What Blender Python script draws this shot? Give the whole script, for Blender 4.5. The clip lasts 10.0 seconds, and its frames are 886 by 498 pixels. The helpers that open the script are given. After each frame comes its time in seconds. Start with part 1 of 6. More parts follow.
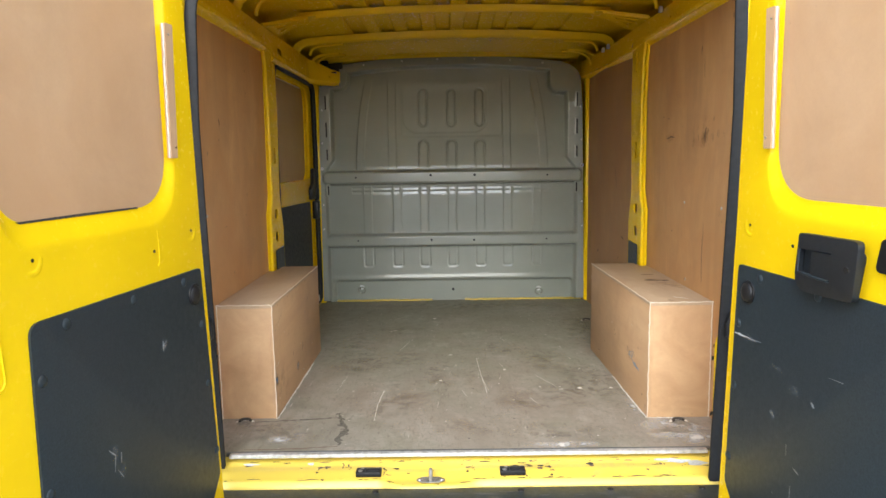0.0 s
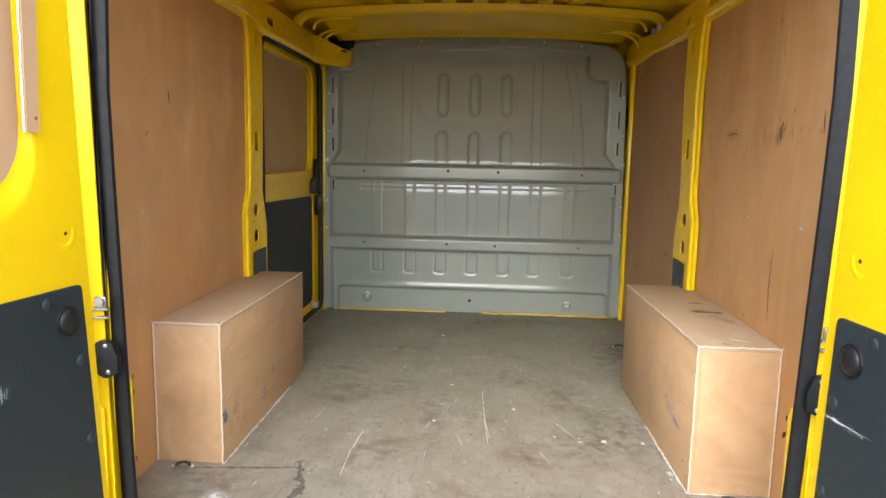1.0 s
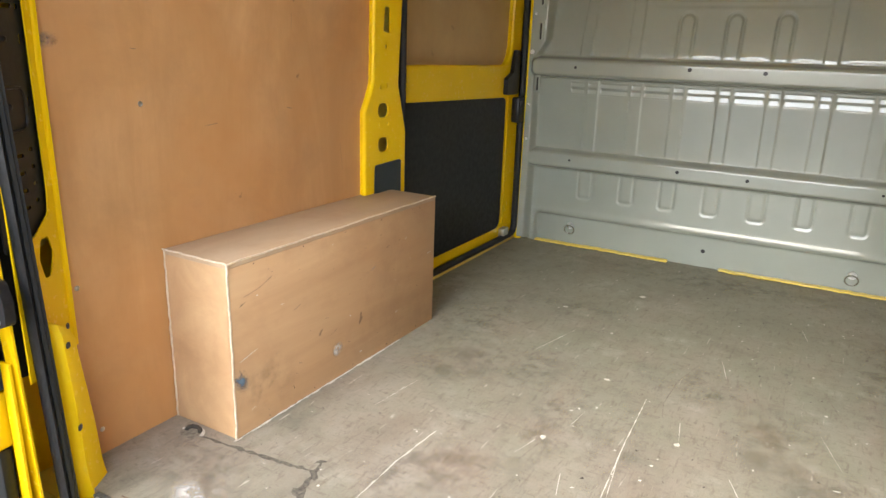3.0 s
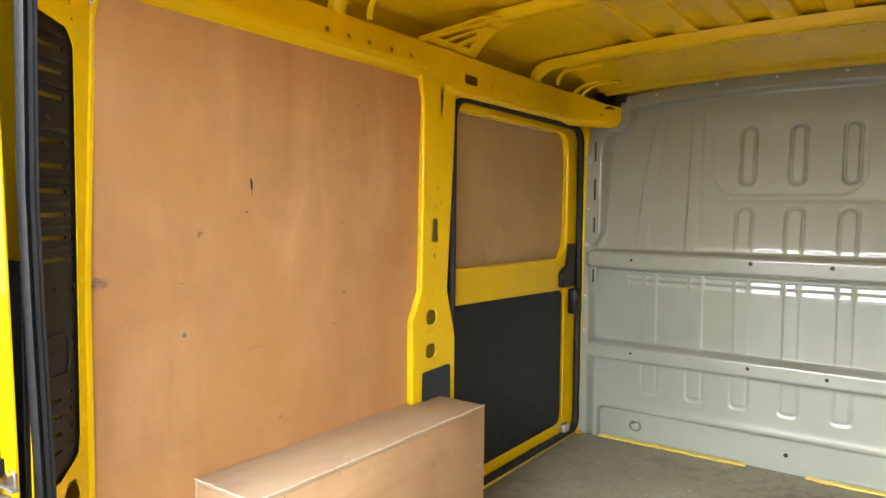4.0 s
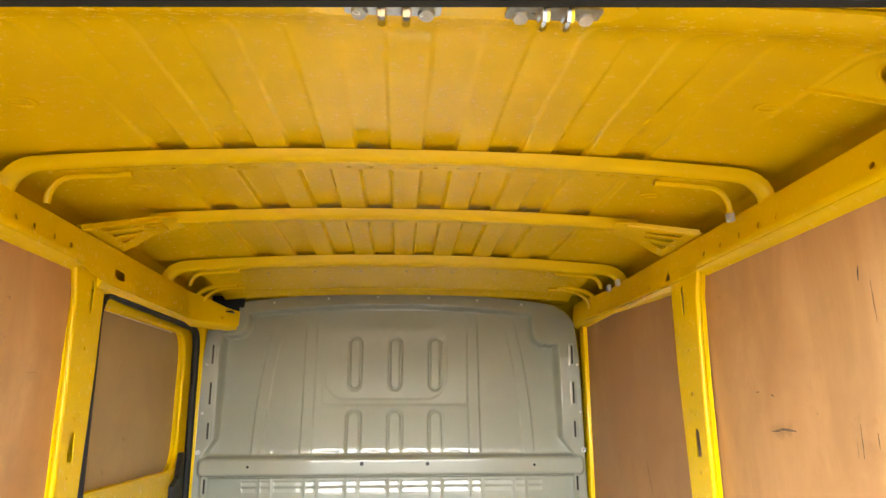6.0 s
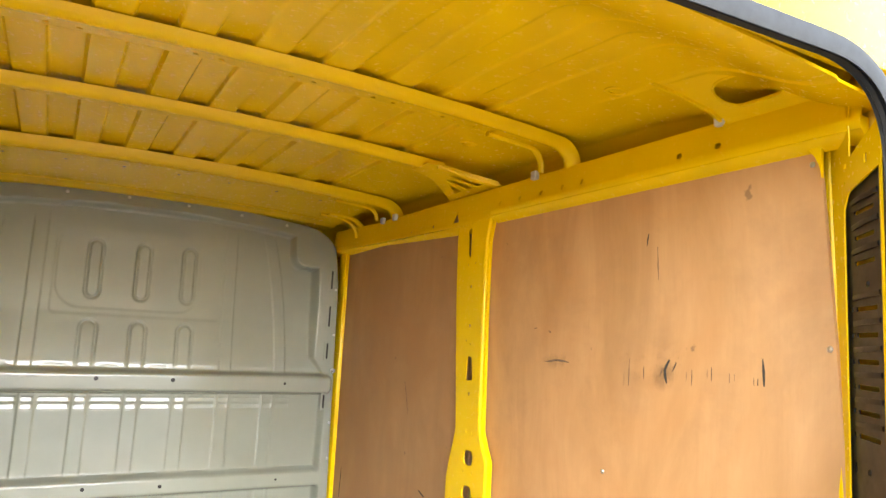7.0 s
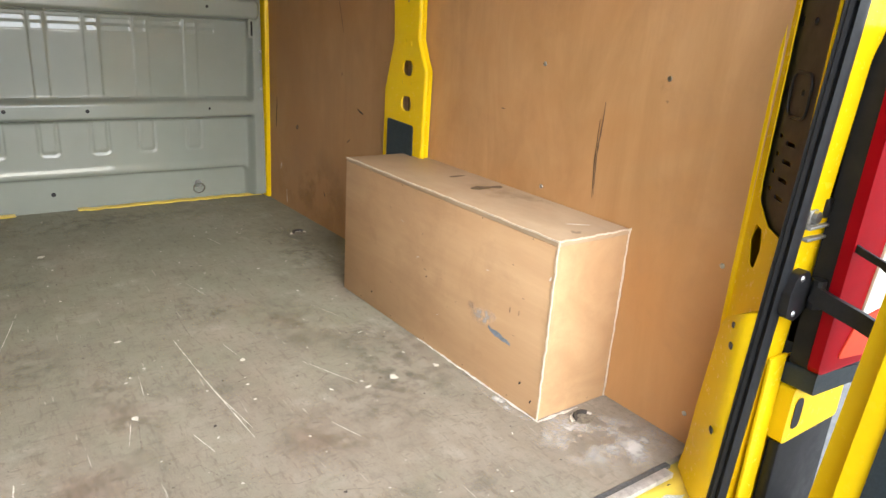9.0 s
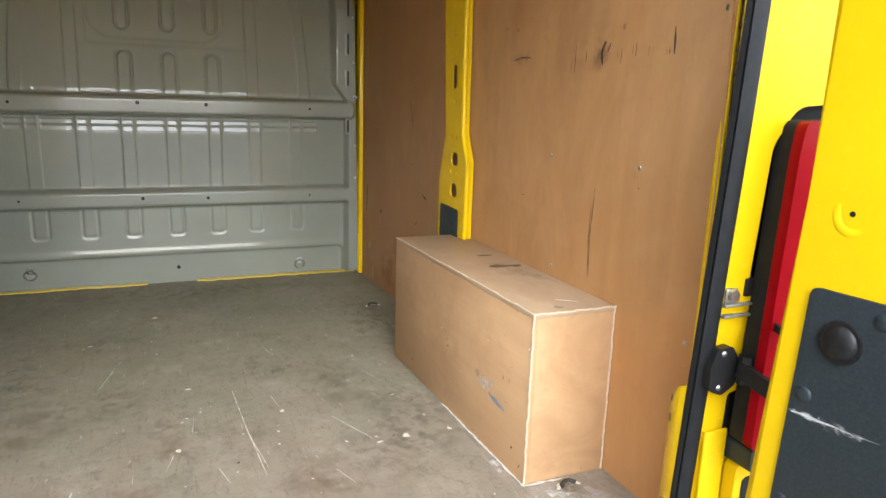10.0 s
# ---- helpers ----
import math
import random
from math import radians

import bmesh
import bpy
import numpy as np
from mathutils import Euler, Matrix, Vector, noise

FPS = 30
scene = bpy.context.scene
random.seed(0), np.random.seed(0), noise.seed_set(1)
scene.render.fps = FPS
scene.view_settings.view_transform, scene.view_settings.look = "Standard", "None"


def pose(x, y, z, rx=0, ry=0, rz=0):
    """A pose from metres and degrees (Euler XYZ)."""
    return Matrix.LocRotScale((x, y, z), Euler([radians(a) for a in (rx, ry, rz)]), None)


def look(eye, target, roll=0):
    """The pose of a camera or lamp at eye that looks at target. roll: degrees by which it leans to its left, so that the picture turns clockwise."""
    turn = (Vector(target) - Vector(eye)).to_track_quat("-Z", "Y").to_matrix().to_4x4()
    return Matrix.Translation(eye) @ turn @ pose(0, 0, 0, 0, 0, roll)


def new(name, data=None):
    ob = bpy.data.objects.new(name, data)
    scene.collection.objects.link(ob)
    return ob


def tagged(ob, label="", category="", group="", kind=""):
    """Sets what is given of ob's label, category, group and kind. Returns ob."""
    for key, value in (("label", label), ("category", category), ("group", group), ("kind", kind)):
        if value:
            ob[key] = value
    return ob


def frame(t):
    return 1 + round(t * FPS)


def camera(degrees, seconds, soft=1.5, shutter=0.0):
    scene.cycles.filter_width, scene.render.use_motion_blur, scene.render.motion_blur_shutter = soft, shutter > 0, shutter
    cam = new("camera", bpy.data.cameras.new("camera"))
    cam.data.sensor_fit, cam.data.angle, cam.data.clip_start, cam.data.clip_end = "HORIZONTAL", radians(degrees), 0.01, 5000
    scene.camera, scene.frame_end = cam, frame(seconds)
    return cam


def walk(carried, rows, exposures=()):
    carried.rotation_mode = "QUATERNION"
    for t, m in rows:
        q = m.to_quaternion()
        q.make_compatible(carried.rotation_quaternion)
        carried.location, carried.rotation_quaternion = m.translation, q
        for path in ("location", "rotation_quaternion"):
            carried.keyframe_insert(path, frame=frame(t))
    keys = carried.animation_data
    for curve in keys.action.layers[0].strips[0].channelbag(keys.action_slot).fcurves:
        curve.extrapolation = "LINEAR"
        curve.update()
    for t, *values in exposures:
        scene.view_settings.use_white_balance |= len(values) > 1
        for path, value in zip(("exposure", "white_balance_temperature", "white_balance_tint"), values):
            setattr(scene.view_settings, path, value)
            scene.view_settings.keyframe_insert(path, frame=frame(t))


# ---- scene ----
cam = camera(66.0, 10.0)
PATH = [
    (0, (-0.046, -2.135, 0.966), (-0.062, -0.153, 0.696), -0.9),
    (0.5, (0.028, -1.879, 0.965), (-0.033, 0.102, 0.691), -1.2),
    (1, (0.09, -1.602, 0.951), (-0.044, 0.373, 0.67), 1.1),
    (1.5, (0.159, -1.315, 0.931), (-0.205, 0.614, 0.549), 0.8),
    (2, (0.296, -1.056, 0.911), (-0.374, 0.768, 0.431), 3.2),
    (2.2, (0.322, -0.962, 0.897), (-0.407, 0.824, 0.361), 3.0),
    (3.3, (0.422, -0.635, 0.92), (-0.597, 0.999, 0.378), 0.5),
    (3.5, (0.424, -0.616, 0.952), (-0.648, 1.018, 0.524), 0.0),
    (4, (0.43, -0.591, 1.047), (-0.736, 1.03, 0.933), 0.5),
    (4.5, (0.417, -0.583, 1.093), (-0.755, 1.037, 1.142), -1.5),
    (5, (0.33, -0.68, 1.111), (-0.429, 1.165, 1.247), -0.8),
    (5.5, (0.159, -0.789, 1.126), (-0.231, 1.152, 1.413), 0.5),
    (6, (0.007, -0.792, 1.088), (0.129, 1.153, 1.536), -0.2),
    (6.2, (-0.058, -0.783, 1.085), (0.231, 1.139, 1.554), 1.2),
    (7.3, (-0.376, -0.691, 1.068), (0.744, 0.963, 1.163), 3.6),
    (7.5, (-0.356, -0.684, 1.052), (0.795, 0.952, 1.039), 4.1),
    (8, (-0.37, -0.671, 0.998), (0.805, 0.935, 0.803), 5.7),
    (8.5, (-0.357, -0.671, 0.937), (0.834, 0.889, 0.549), 4.4),
    (9, (-0.329, -0.669, 0.863), (0.802, 0.848, 0.217), 4.0),
    (9.5, (-0.264, -0.772, 0.866), (0.714, 0.841, 0.202), 1.8),
    (10, (-0.11, -1.01, 0.912), (0.662, 0.783, 0.477), 1.9),
]
EXPOSURES = [(0, 2.08, 6380, 10), (1.0, 2.36, 6400, 10), (2.0, 2.58, 6450, 10), (3.3, 2.92, 6480, 10), (4.5, 3.52, 6600, 10), (5.5, 3.66, 6800, 10), (6.2, 3.62, 6900, 10), (7.5, 3.30, 6600, 10), (8.2, 2.92, 6430, 10), (9.0, 2.48, 6420, 10), (10, 2.30, 6400, 10)]
walk(cam, [(t, look(eye, aim, roll)) for t, eye, aim, roll in PATH], EXPOSURES)

# ---- light ----
world = bpy.data.worlds.new("overcast_sky")
scene.world = world
world.use_nodes = True
wn, wl = world.node_tree.nodes, world.node_tree.links
wn.clear()
sky = wn.new("ShaderNodeTexSky")
sky.sky_type = "NISHITA"
sky.sun_disc = False
sky.sun_elevation, sky.sun_rotation = radians(39), radians(189)
soft_sky = wn.new("ShaderNodeHueSaturation")
soft_sky.inputs["Saturation"].default_value = 0.55
back = wn.new("ShaderNodeBackground")
back.inputs["Strength"].default_value = 0.15
wout = wn.new("ShaderNodeOutputWorld")
wl.new(sky.outputs[0], soft_sky.inputs["Color"])
wl.new(soft_sky.outputs[0], back.inputs["Color"])
wl.new(back.outputs[0], wout.inputs["Surface"])

sun = new("sun", bpy.data.lights.new("sun", "SUN"))
sun.data.energy, sun.data.angle, sun.data.color = 0.64, radians(46), (1.0, 0.995, 0.99)
sun.matrix_world = look((-1.0, -6.0, 4.9), (0, 0, 0))

# ---- mesh helpers ----
def thing(name, at, label, category, group="", kind=""):
    ob = new(name)
    ob.location = at
    ob.empty_display_size = 0.1
    return tagged(ob, label, category, group, kind)


def origin_of(ob):
    at = Vector((0, 0, 0))
    while ob:
        at += ob.location
        ob = ob.parent
    return at


def finish(bm, name, material, at, smooth=None):
    bmesh.ops.recalc_face_normals(bm, faces=bm.faces)
    bm.transform(Matrix.Translation(-Vector(at)))
    me = bpy.data.meshes.new(name)
    bm.to_mesh(me)
    bm.free()
    me.materials.append(material)
    if smooth is not None:
        me.polygons.foreach_set("use_smooth", [True] * len(me.polygons))
        me.set_sharp_from_angle(angle=radians(smooth))
    return me


def part(name, bm, material, parent, label="", smooth=35):
    """One mesh under a thing or a part; its points are given in the world."""
    ob = new(name, finish(bm, name, material, origin_of(parent), smooth))
    ob.parent = parent
    return tagged(ob, label) if label else ob


def solo(name, bm, material, label, category, at=(0, 0, 0), group="", kind="", smooth=35):
    ob = new(name, finish(bm, name, material, at, smooth))
    ob.location = at
    return tagged(ob, label, category, group, kind)


def box(bm, x0, x1, y0, y1, z0, z1, bevel=0.0, turn=None):
    vs = [bm.verts.new((x, y, z)) for x in (x0, x1) for y in (y0, y1) for z in (z0, z1)]
    fs = [bm.faces.new([vs[i] for i in f]) for f in ((0, 1, 3, 2), (4, 6, 7, 5), (0, 4, 5, 1), (2, 3, 7, 6), (0, 2, 6, 4), (1, 5, 7, 3))]
    bmesh.ops.recalc_face_normals(bm, faces=fs)
    if bevel:
        edges = list({e for f in fs for e in f.edges})
        out = bmesh.ops.bevel(bm, geom=edges, offset=bevel, segments=2, affect="EDGES", profile=0.5)
        vs = list({v for f in out["faces"] for v in f.verts} | {v for v in vs if v.is_valid})
    if turn is not None:
        bmesh.ops.transform(bm, matrix=turn, verts=vs)
    return vs


def rrect(cx, cy, w, h, r, n=5):
    """A rounded rectangle, as points in turn."""
    r = min(r, w / 2 - 1e-4, h / 2 - 1e-4)
    out = []
    for sx, sy, a0 in ((1, 1, 0), (-1, 1, 90), (-1, -1, 180), (1, -1, 270)):
        for k in range(n + 1):
            a = radians(a0 + 90 * k / n)
            out.append((cx + sx * (w / 2 - r) + r * math.cos(a), cy + sy * (h / 2 - r) + r * math.sin(a)))
    return out


def ngon(cx, cy, r, n=12):
    return [(cx + r * math.cos(2 * math.pi * k / n), cy + r * math.sin(2 * math.pi * k / n)) for k in range(n)]


def rounded(points, radius, n=5):
    """A polygon with its corners rounded; radius may be one number or one for each corner."""
    out, m = [], len(points)
    rad = radius if isinstance(radius, (list, tuple)) else [radius] * m
    for i in range(m):
        a, b, c = (Vector(points[(i + k) % m]) for k in (-1, 0, 1))
        u, v = (a - b), (c - b)
        half = u.angle(v) / 2
        if rad[i] <= 0 or abs(half - math.pi / 2) < 0.01:
            out.append(tuple(b))
            continue
        t = min(rad[i] / math.tan(half), u.length * 0.49, v.length * 0.49)
        p, q = b + u.normalized() * t, b + v.normalized() * t
        for k in range(n + 1):
            s = k / n
            out.append(tuple(p * (1 - s) ** 2 + b * 2 * s * (1 - s) + q * s * s))
    return out


def plate(bm, outer, holes, thick, put, bevel=0.0, rows=3):
    """A flat sheet with holes that go through it. put(u, v, w) lays it into the world."""
    front, loops = [], []
    for loop in [outer, *holes]:
        vs = [bm.verts.new((u, v, 0)) for u, v in loop]
        loops.append(vs)
        front += [bm.edges.new((vs[i], vs[(i + 1) % len(vs)])) for i in range(len(vs))]
    fs = [f for f in bmesh.ops.triangle_fill(bm, use_beauty=True, use_dissolve=False, edges=front, normal=(0, 0, 1))["geom"] if isinstance(f, bmesh.types.BMFace)]
    pair = {v: bm.verts.new((v.co.x, v.co.y, thick)) for vs in loops for v in vs}
    for f in fs:
        bm.faces.new([pair[v] for v in reversed(f.verts)])
    for vs in loops:
        for i in range(len(vs)):
            a, b = vs[i], vs[(i + 1) % len(vs)]
            bm.faces.new((a, b, pair[b], pair[a]))
    every = [*pair, *pair.values()]
    if bevel:
        rim = [e for e in front if all(v in set(loops[0]) for v in e.verts)]
        out = bmesh.ops.bevel(bm, geom=rim, offset=bevel, segments=rows, affect="EDGES", profile=0.5, clamp_overlap=True)
        every = list({v for v in every if v.is_valid} | set(out["verts"]))
    for v in every:
        v.co = Vector(put(*v.co))


def sweep(bm, path, section, closed_path=False, closed_section=True, up=(0, 0, 1), caps=True):
    """A section (side, up) carried along a path."""
    up = Vector(up)
    pts, rings = [Vector(p) for p in path], []
    n = len(pts)
    for i, p in enumerate(pts):
        a = pts[(i - 1) % n] if closed_path or i else p
        b = pts[(i + 1) % n] if closed_path or i < n - 1 else p
        t = (b - a).normalized()
        side = t.cross(up)
        side = side.normalized() if side.length > 1e-4 else Vector((1, 0, 0))
        top = side.cross(t).normalized()
        rings.append([bm.verts.new(p + side * u + top * v) for u, v in section])
    m = len(section)
    for i in range(n if closed_path else n - 1):
        r, s = rings[i], rings[(i + 1) % n]
        for k in range(m if closed_section else m - 1):
            bm.faces.new((r[k], r[(k + 1) % m], s[(k + 1) % m], s[k]))
    if caps and closed_section and not closed_path:
        bm.faces.new(rings[0])
        bm.faces.new(rings[-1])


def cylinder(bm, a, b, r, n=12, r2=None, bevel=0.0):
    a, b = Vector(a), Vector(b)
    t = (b - a).normalized()
    ref = Vector((0, 0, 1)) if abs(t.z) < 0.9 else Vector((1, 0, 0))
    s = t.cross(ref).normalized()
    w = s.cross(t)
    r2 = r if r2 is None else r2
    steps = [(0, r), (1, r2)] if not bevel else [(0, r), (1 - bevel / (b - a).length, r2), (1, max(r2 - bevel, r2 * 0.4))]
    rings = [[bm.verts.new(a.lerp(b, f) + (s * math.cos(2 * math.pi * k / n) + w * math.sin(2 * math.pi * k / n)) * q) for k in range(n)] for f, q in steps]
    for r0, r1 in zip(rings, rings[1:]):
        for k in range(n):
            bm.faces.new((r0[k], r0[(k + 1) % n], r1[(k + 1) % n], r1[k]))
    bm.faces.new(list(reversed(rings[0])))
    bm.faces.new(rings[-1])


def dome(bm, centre, way, r, h, n=14, rows=4):
    """A low round head, as of a rivet."""
    c, t = Vector(centre), Vector(way).normalized()
    ref = Vector((0, 0, 1)) if abs(t.z) < 0.9 else Vector((1, 0, 0))
    s = t.cross(ref).normalized()
    w = s.cross(t)
    rings = []
    for j in range(rows):
        a = math.pi / 2 * j / rows
        rings.append([bm.verts.new(c + t * h * math.sin(a) + (s * math.cos(2 * math.pi * k / n) + w * math.sin(2 * math.pi * k / n)) * r * math.cos(a)) for k in range(n)])
    top = bm.verts.new(c + t * h)
    for r0, r1 in zip(rings, rings[1:]):
        for k in range(n):
            bm.faces.new((r0[k], r0[(k + 1) % n], r1[(k + 1) % n], r1[k]))
    for k in range(n):
        bm.faces.new((rings[-1][k], rings[-1][(k + 1) % n], top))
    bm.faces.new(list(reversed(rings[0])))


def sheet(bm, grid, thick=(0, 0, 0)):
    """Faces over a grid of points (rows, columns, 3); thick: how far the back lies behind them."""
    rows, cols, _ = grid.shape
    layers = [grid] + ([grid + np.array(thick, float)] if any(thick) else [])
    made = []
    for layer in layers:
        vs = [bm.verts.new(p) for p in layer.reshape(-1, 3).tolist()]
        made.append(vs)
        for i in range(rows - 1):
            for k in range(cols - 1):
                a = i * cols + k
                bm.faces.new((vs[a], vs[a + 1], vs[a + cols + 1], vs[a + cols]))
    if len(made) == 2:
        rim = [*range(cols), *range(2 * cols - 1, rows * cols, cols), *range(rows * cols - 2, (rows - 1) * cols - 1, -1), *range((rows - 2) * cols, 0, -cols)]
        for a, b in zip(rim, rim[1:] + rim[:1]):
            bm.faces.new((made[0][a], made[0][b], made[1][b], made[1][a]))


def step(v, a, b):
    s = np.clip((v - a) / (b - a), 0, 1)
    return s * s * (3 - 2 * s)


def slab(cx, cz, w, h, r, x, z):
    """Signed distance to a rounded rectangle, below 0 inside."""
    qx, qz = np.abs(x - cx) - w / 2 + r, np.abs(z - cz) - h / 2 + r
    return np.hypot(np.maximum(qx, 0), np.maximum(qz, 0)) + np.minimum(np.maximum(qx, qz), 0) - r

# ---- materials ----
def shader(name):
    m = bpy.data.materials.new(name)
    m.use_nodes = True
    return m, m.node_tree.nodes, m.node_tree.links, m.node_tree.nodes["Principled BSDF"]


def place(n, l, scale, kind="Object", turn=(0, 0, 0)):
    tc, mp = n.new("ShaderNodeTexCoord"), n.new("ShaderNodeMapping")
    mp.inputs["Scale"].default_value, mp.inputs["Rotation"].default_value = scale, turn
    geo = n.new("ShaderNodeNewGeometry")
    l.new(geo.outputs["Position"] if kind == "World" else tc.outputs[kind], mp.inputs["Vector"])
    return mp.outputs[0]


def cloud(n, l, at, scale, detail=4, rough=0.55, warp=0.0):
    t = n.new("ShaderNodeTexNoise")
    t.inputs["Scale"].default_value, t.inputs["Detail"].default_value, t.inputs["Roughness"].default_value, t.inputs["Distortion"].default_value = scale, detail, rough, warp
    l.new(at, t.inputs["Vector"])
    return t.outputs["Fac"]


def ramp(n, l, fac, *stops):
    r = n.new("ShaderNodeValToRGB")
    e = r.color_ramp.elements
    while len(e) < len(stops):
        e.new(0.5)
    for el, (at, c) in zip(e, stops):
        el.position, el.color = at, (*c, 1) if len(c) == 3 else c
    l.new(fac, r.inputs[0])
    return r.outputs[0]


def grey(v):
    return (v, v, v)


def blend(n, l, fac, a, b, mode="MIX"):
    x = n.new("ShaderNodeMix")
    x.data_type, x.blend_type = "RGBA", mode
    for sock, v in ((x.inputs[0], fac), (x.inputs[6], a), (x.inputs[7], b)):
        if isinstance(v, (int, float)):
            sock.default_value = v
        elif isinstance(v, tuple):
            sock.default_value = (*v, 1)
        else:
            l.new(v, sock)
    return x.outputs[2]


def relief(n, l, shade, height, strength, depth, under=None):
    b = n.new("ShaderNodeBump")
    b.inputs["Strength"].default_value, b.inputs["Distance"].default_value = strength, depth
    l.new(height, b.inputs["Height"])
    if under:
        l.new(under, b.inputs["Normal"])
    l.new(b.outputs[0], shade.inputs["Normal"])
    return b.outputs[0]


def paint(name, colour, rough=0.25, dirt=(0.25, 0.2, 0.1), dirt_amount=0.15, wave=0.3, coat=0.4, chips=0.0):
    m, n, l, s = shader(name)
    at = place(n, l, (1, 1, 1), "World")
    big = cloud(n, l, at, 2.2, 5)
    fine = cloud(n, l, at, 60, 4, 0.7)
    tone = blend(n, l, ramp(n, l, big, (0.3, grey(0)), (0.75, grey(1))), tuple(c * 0.9 for c in colour), tuple(min(1, c * 1.06) for c in colour))
    smut = ramp(n, l, cloud(n, l, at, 6.5, 8, 0.7), (0.56, grey(0)), (0.8, grey(dirt_amount)))
    col = blend(n, l, smut, tone, dirt)
    if chips:
        marks = ramp(n, l, cloud(n, l, at, 34, 5, 0.75), (0.69, grey(0)), (0.73, grey(chips)))
        col = blend(n, l, marks, col, (0.12, 0.10, 0.08))
    l.new(col, s.inputs["Base Color"])
    l.new(ramp(n, l, fine, (0.3, grey(rough * 0.95)), (0.7, grey(rough * 1.08))), s.inputs["Roughness"])
    s.inputs["Coat Weight"].default_value, s.inputs["Coat Roughness"].default_value = coat, rough * 0.5
    relief(n, l, s, cloud(n, l, at, 9, 3), wave, 0.004)
    return m


def plywood(name, pale, deep, grain_turn=(0, 0, 0), grain=(2.4, 2.4, 0.6), stain=0.5, red=0.7):
    """Veneered board: long soft figure, fine pores, hand marks."""
    m, n, l, s = shader(name)
    at = place(n, l, grain, "World", grain_turn)
    even = place(n, l, (1, 1, 1), "World")
    figure = cloud(n, l, at, 2.4, 6, 0.62, 0.9)
    pores = cloud(n, l, place(n, l, tuple(90 if g > 1 else 4 for g in grain), "World", grain_turn), 1.6, 3, 0.7)
    col = ramp(n, l, figure, (0.30, tuple(c * 0.93 for c in deep)), (0.52, tuple((a + b) / 2 for a, b in zip(pale, deep))), (0.74, tuple(min(1.0, c * 1.05) for c in pale)))
    band = ramp(n, l, cloud(n, l, place(n, l, tuple(7 if g > 1 else 0.12 for g in grain), "World", grain_turn), 1.0, 3, 0.5, 0.3), (0.36, grey(0.985)), (0.66, grey(1.01)))
    col = blend(n, l, 1.0, col, band, "MULTIPLY")
    col = blend(n, l, ramp(n, l, pores, (0.35, grey(0.0)), (0.75, grey(0.11))), col, tuple(c * 0.72 for c in deep))
    ruddy = ramp(n, l, cloud(n, l, even, 1.7, 5, 0.6, 0.5), (0.40, grey(0)), (0.62, grey(red)))
    col = blend(n, l, ruddy, col, tuple(a * b for a, b in zip(deep, (0.98, 0.86, 0.74))))
    smear = ramp(n, l, cloud(n, l, even, 4.6, 8, 0.68, 0.3), (0.49, grey(0)), (0.70, grey(stain * 0.62)))
    col = blend(n, l, smear, col, (0.30, 0.17, 0.085))
    specks = ramp(n, l, cloud(n, l, even, 17, 3, 0.5), (0.735, grey(0)), (0.76, grey(stain)))
    col = blend(n, l, specks, col, (0.10, 0.065, 0.045))
    l.new(col, s.inputs["Base Color"])
    l.new(ramp(n, l, figure, (0.3, grey(0.48)), (0.7, grey(0.62))), s.inputs["Roughness"])
    s.inputs["Specular IOR Level"].default_value = 0.35
    relief(n, l, s, pores, 0.12, 0.0008)
    return m


def plain(name, colour, rough, metal=0.0, var=0.15, bump=0.1, scale=40):
    m, n, l, s = shader(name)
    at = place(n, l, (1, 1, 1), "World")
    f = cloud(n, l, at, scale, 5, 0.6)
    l.new(blend(n, l, ramp(n, l, f, (0.3, grey(0)), (0.7, grey(1))), tuple(c * (1 - var) for c in colour), tuple(min(1, c * (1 + var)) for c in colour)), s.inputs["Base Color"])
    l.new(ramp(n, l, cloud(n, l, at, scale * 0.3, 4), (0.3, grey(rough * 0.85)), (0.7, grey(min(1, rough * 1.15)))), s.inputs["Roughness"])
    s.inputs["Metallic"].default_value = metal
    relief(n, l, s, f, bump, 0.001)
    return m


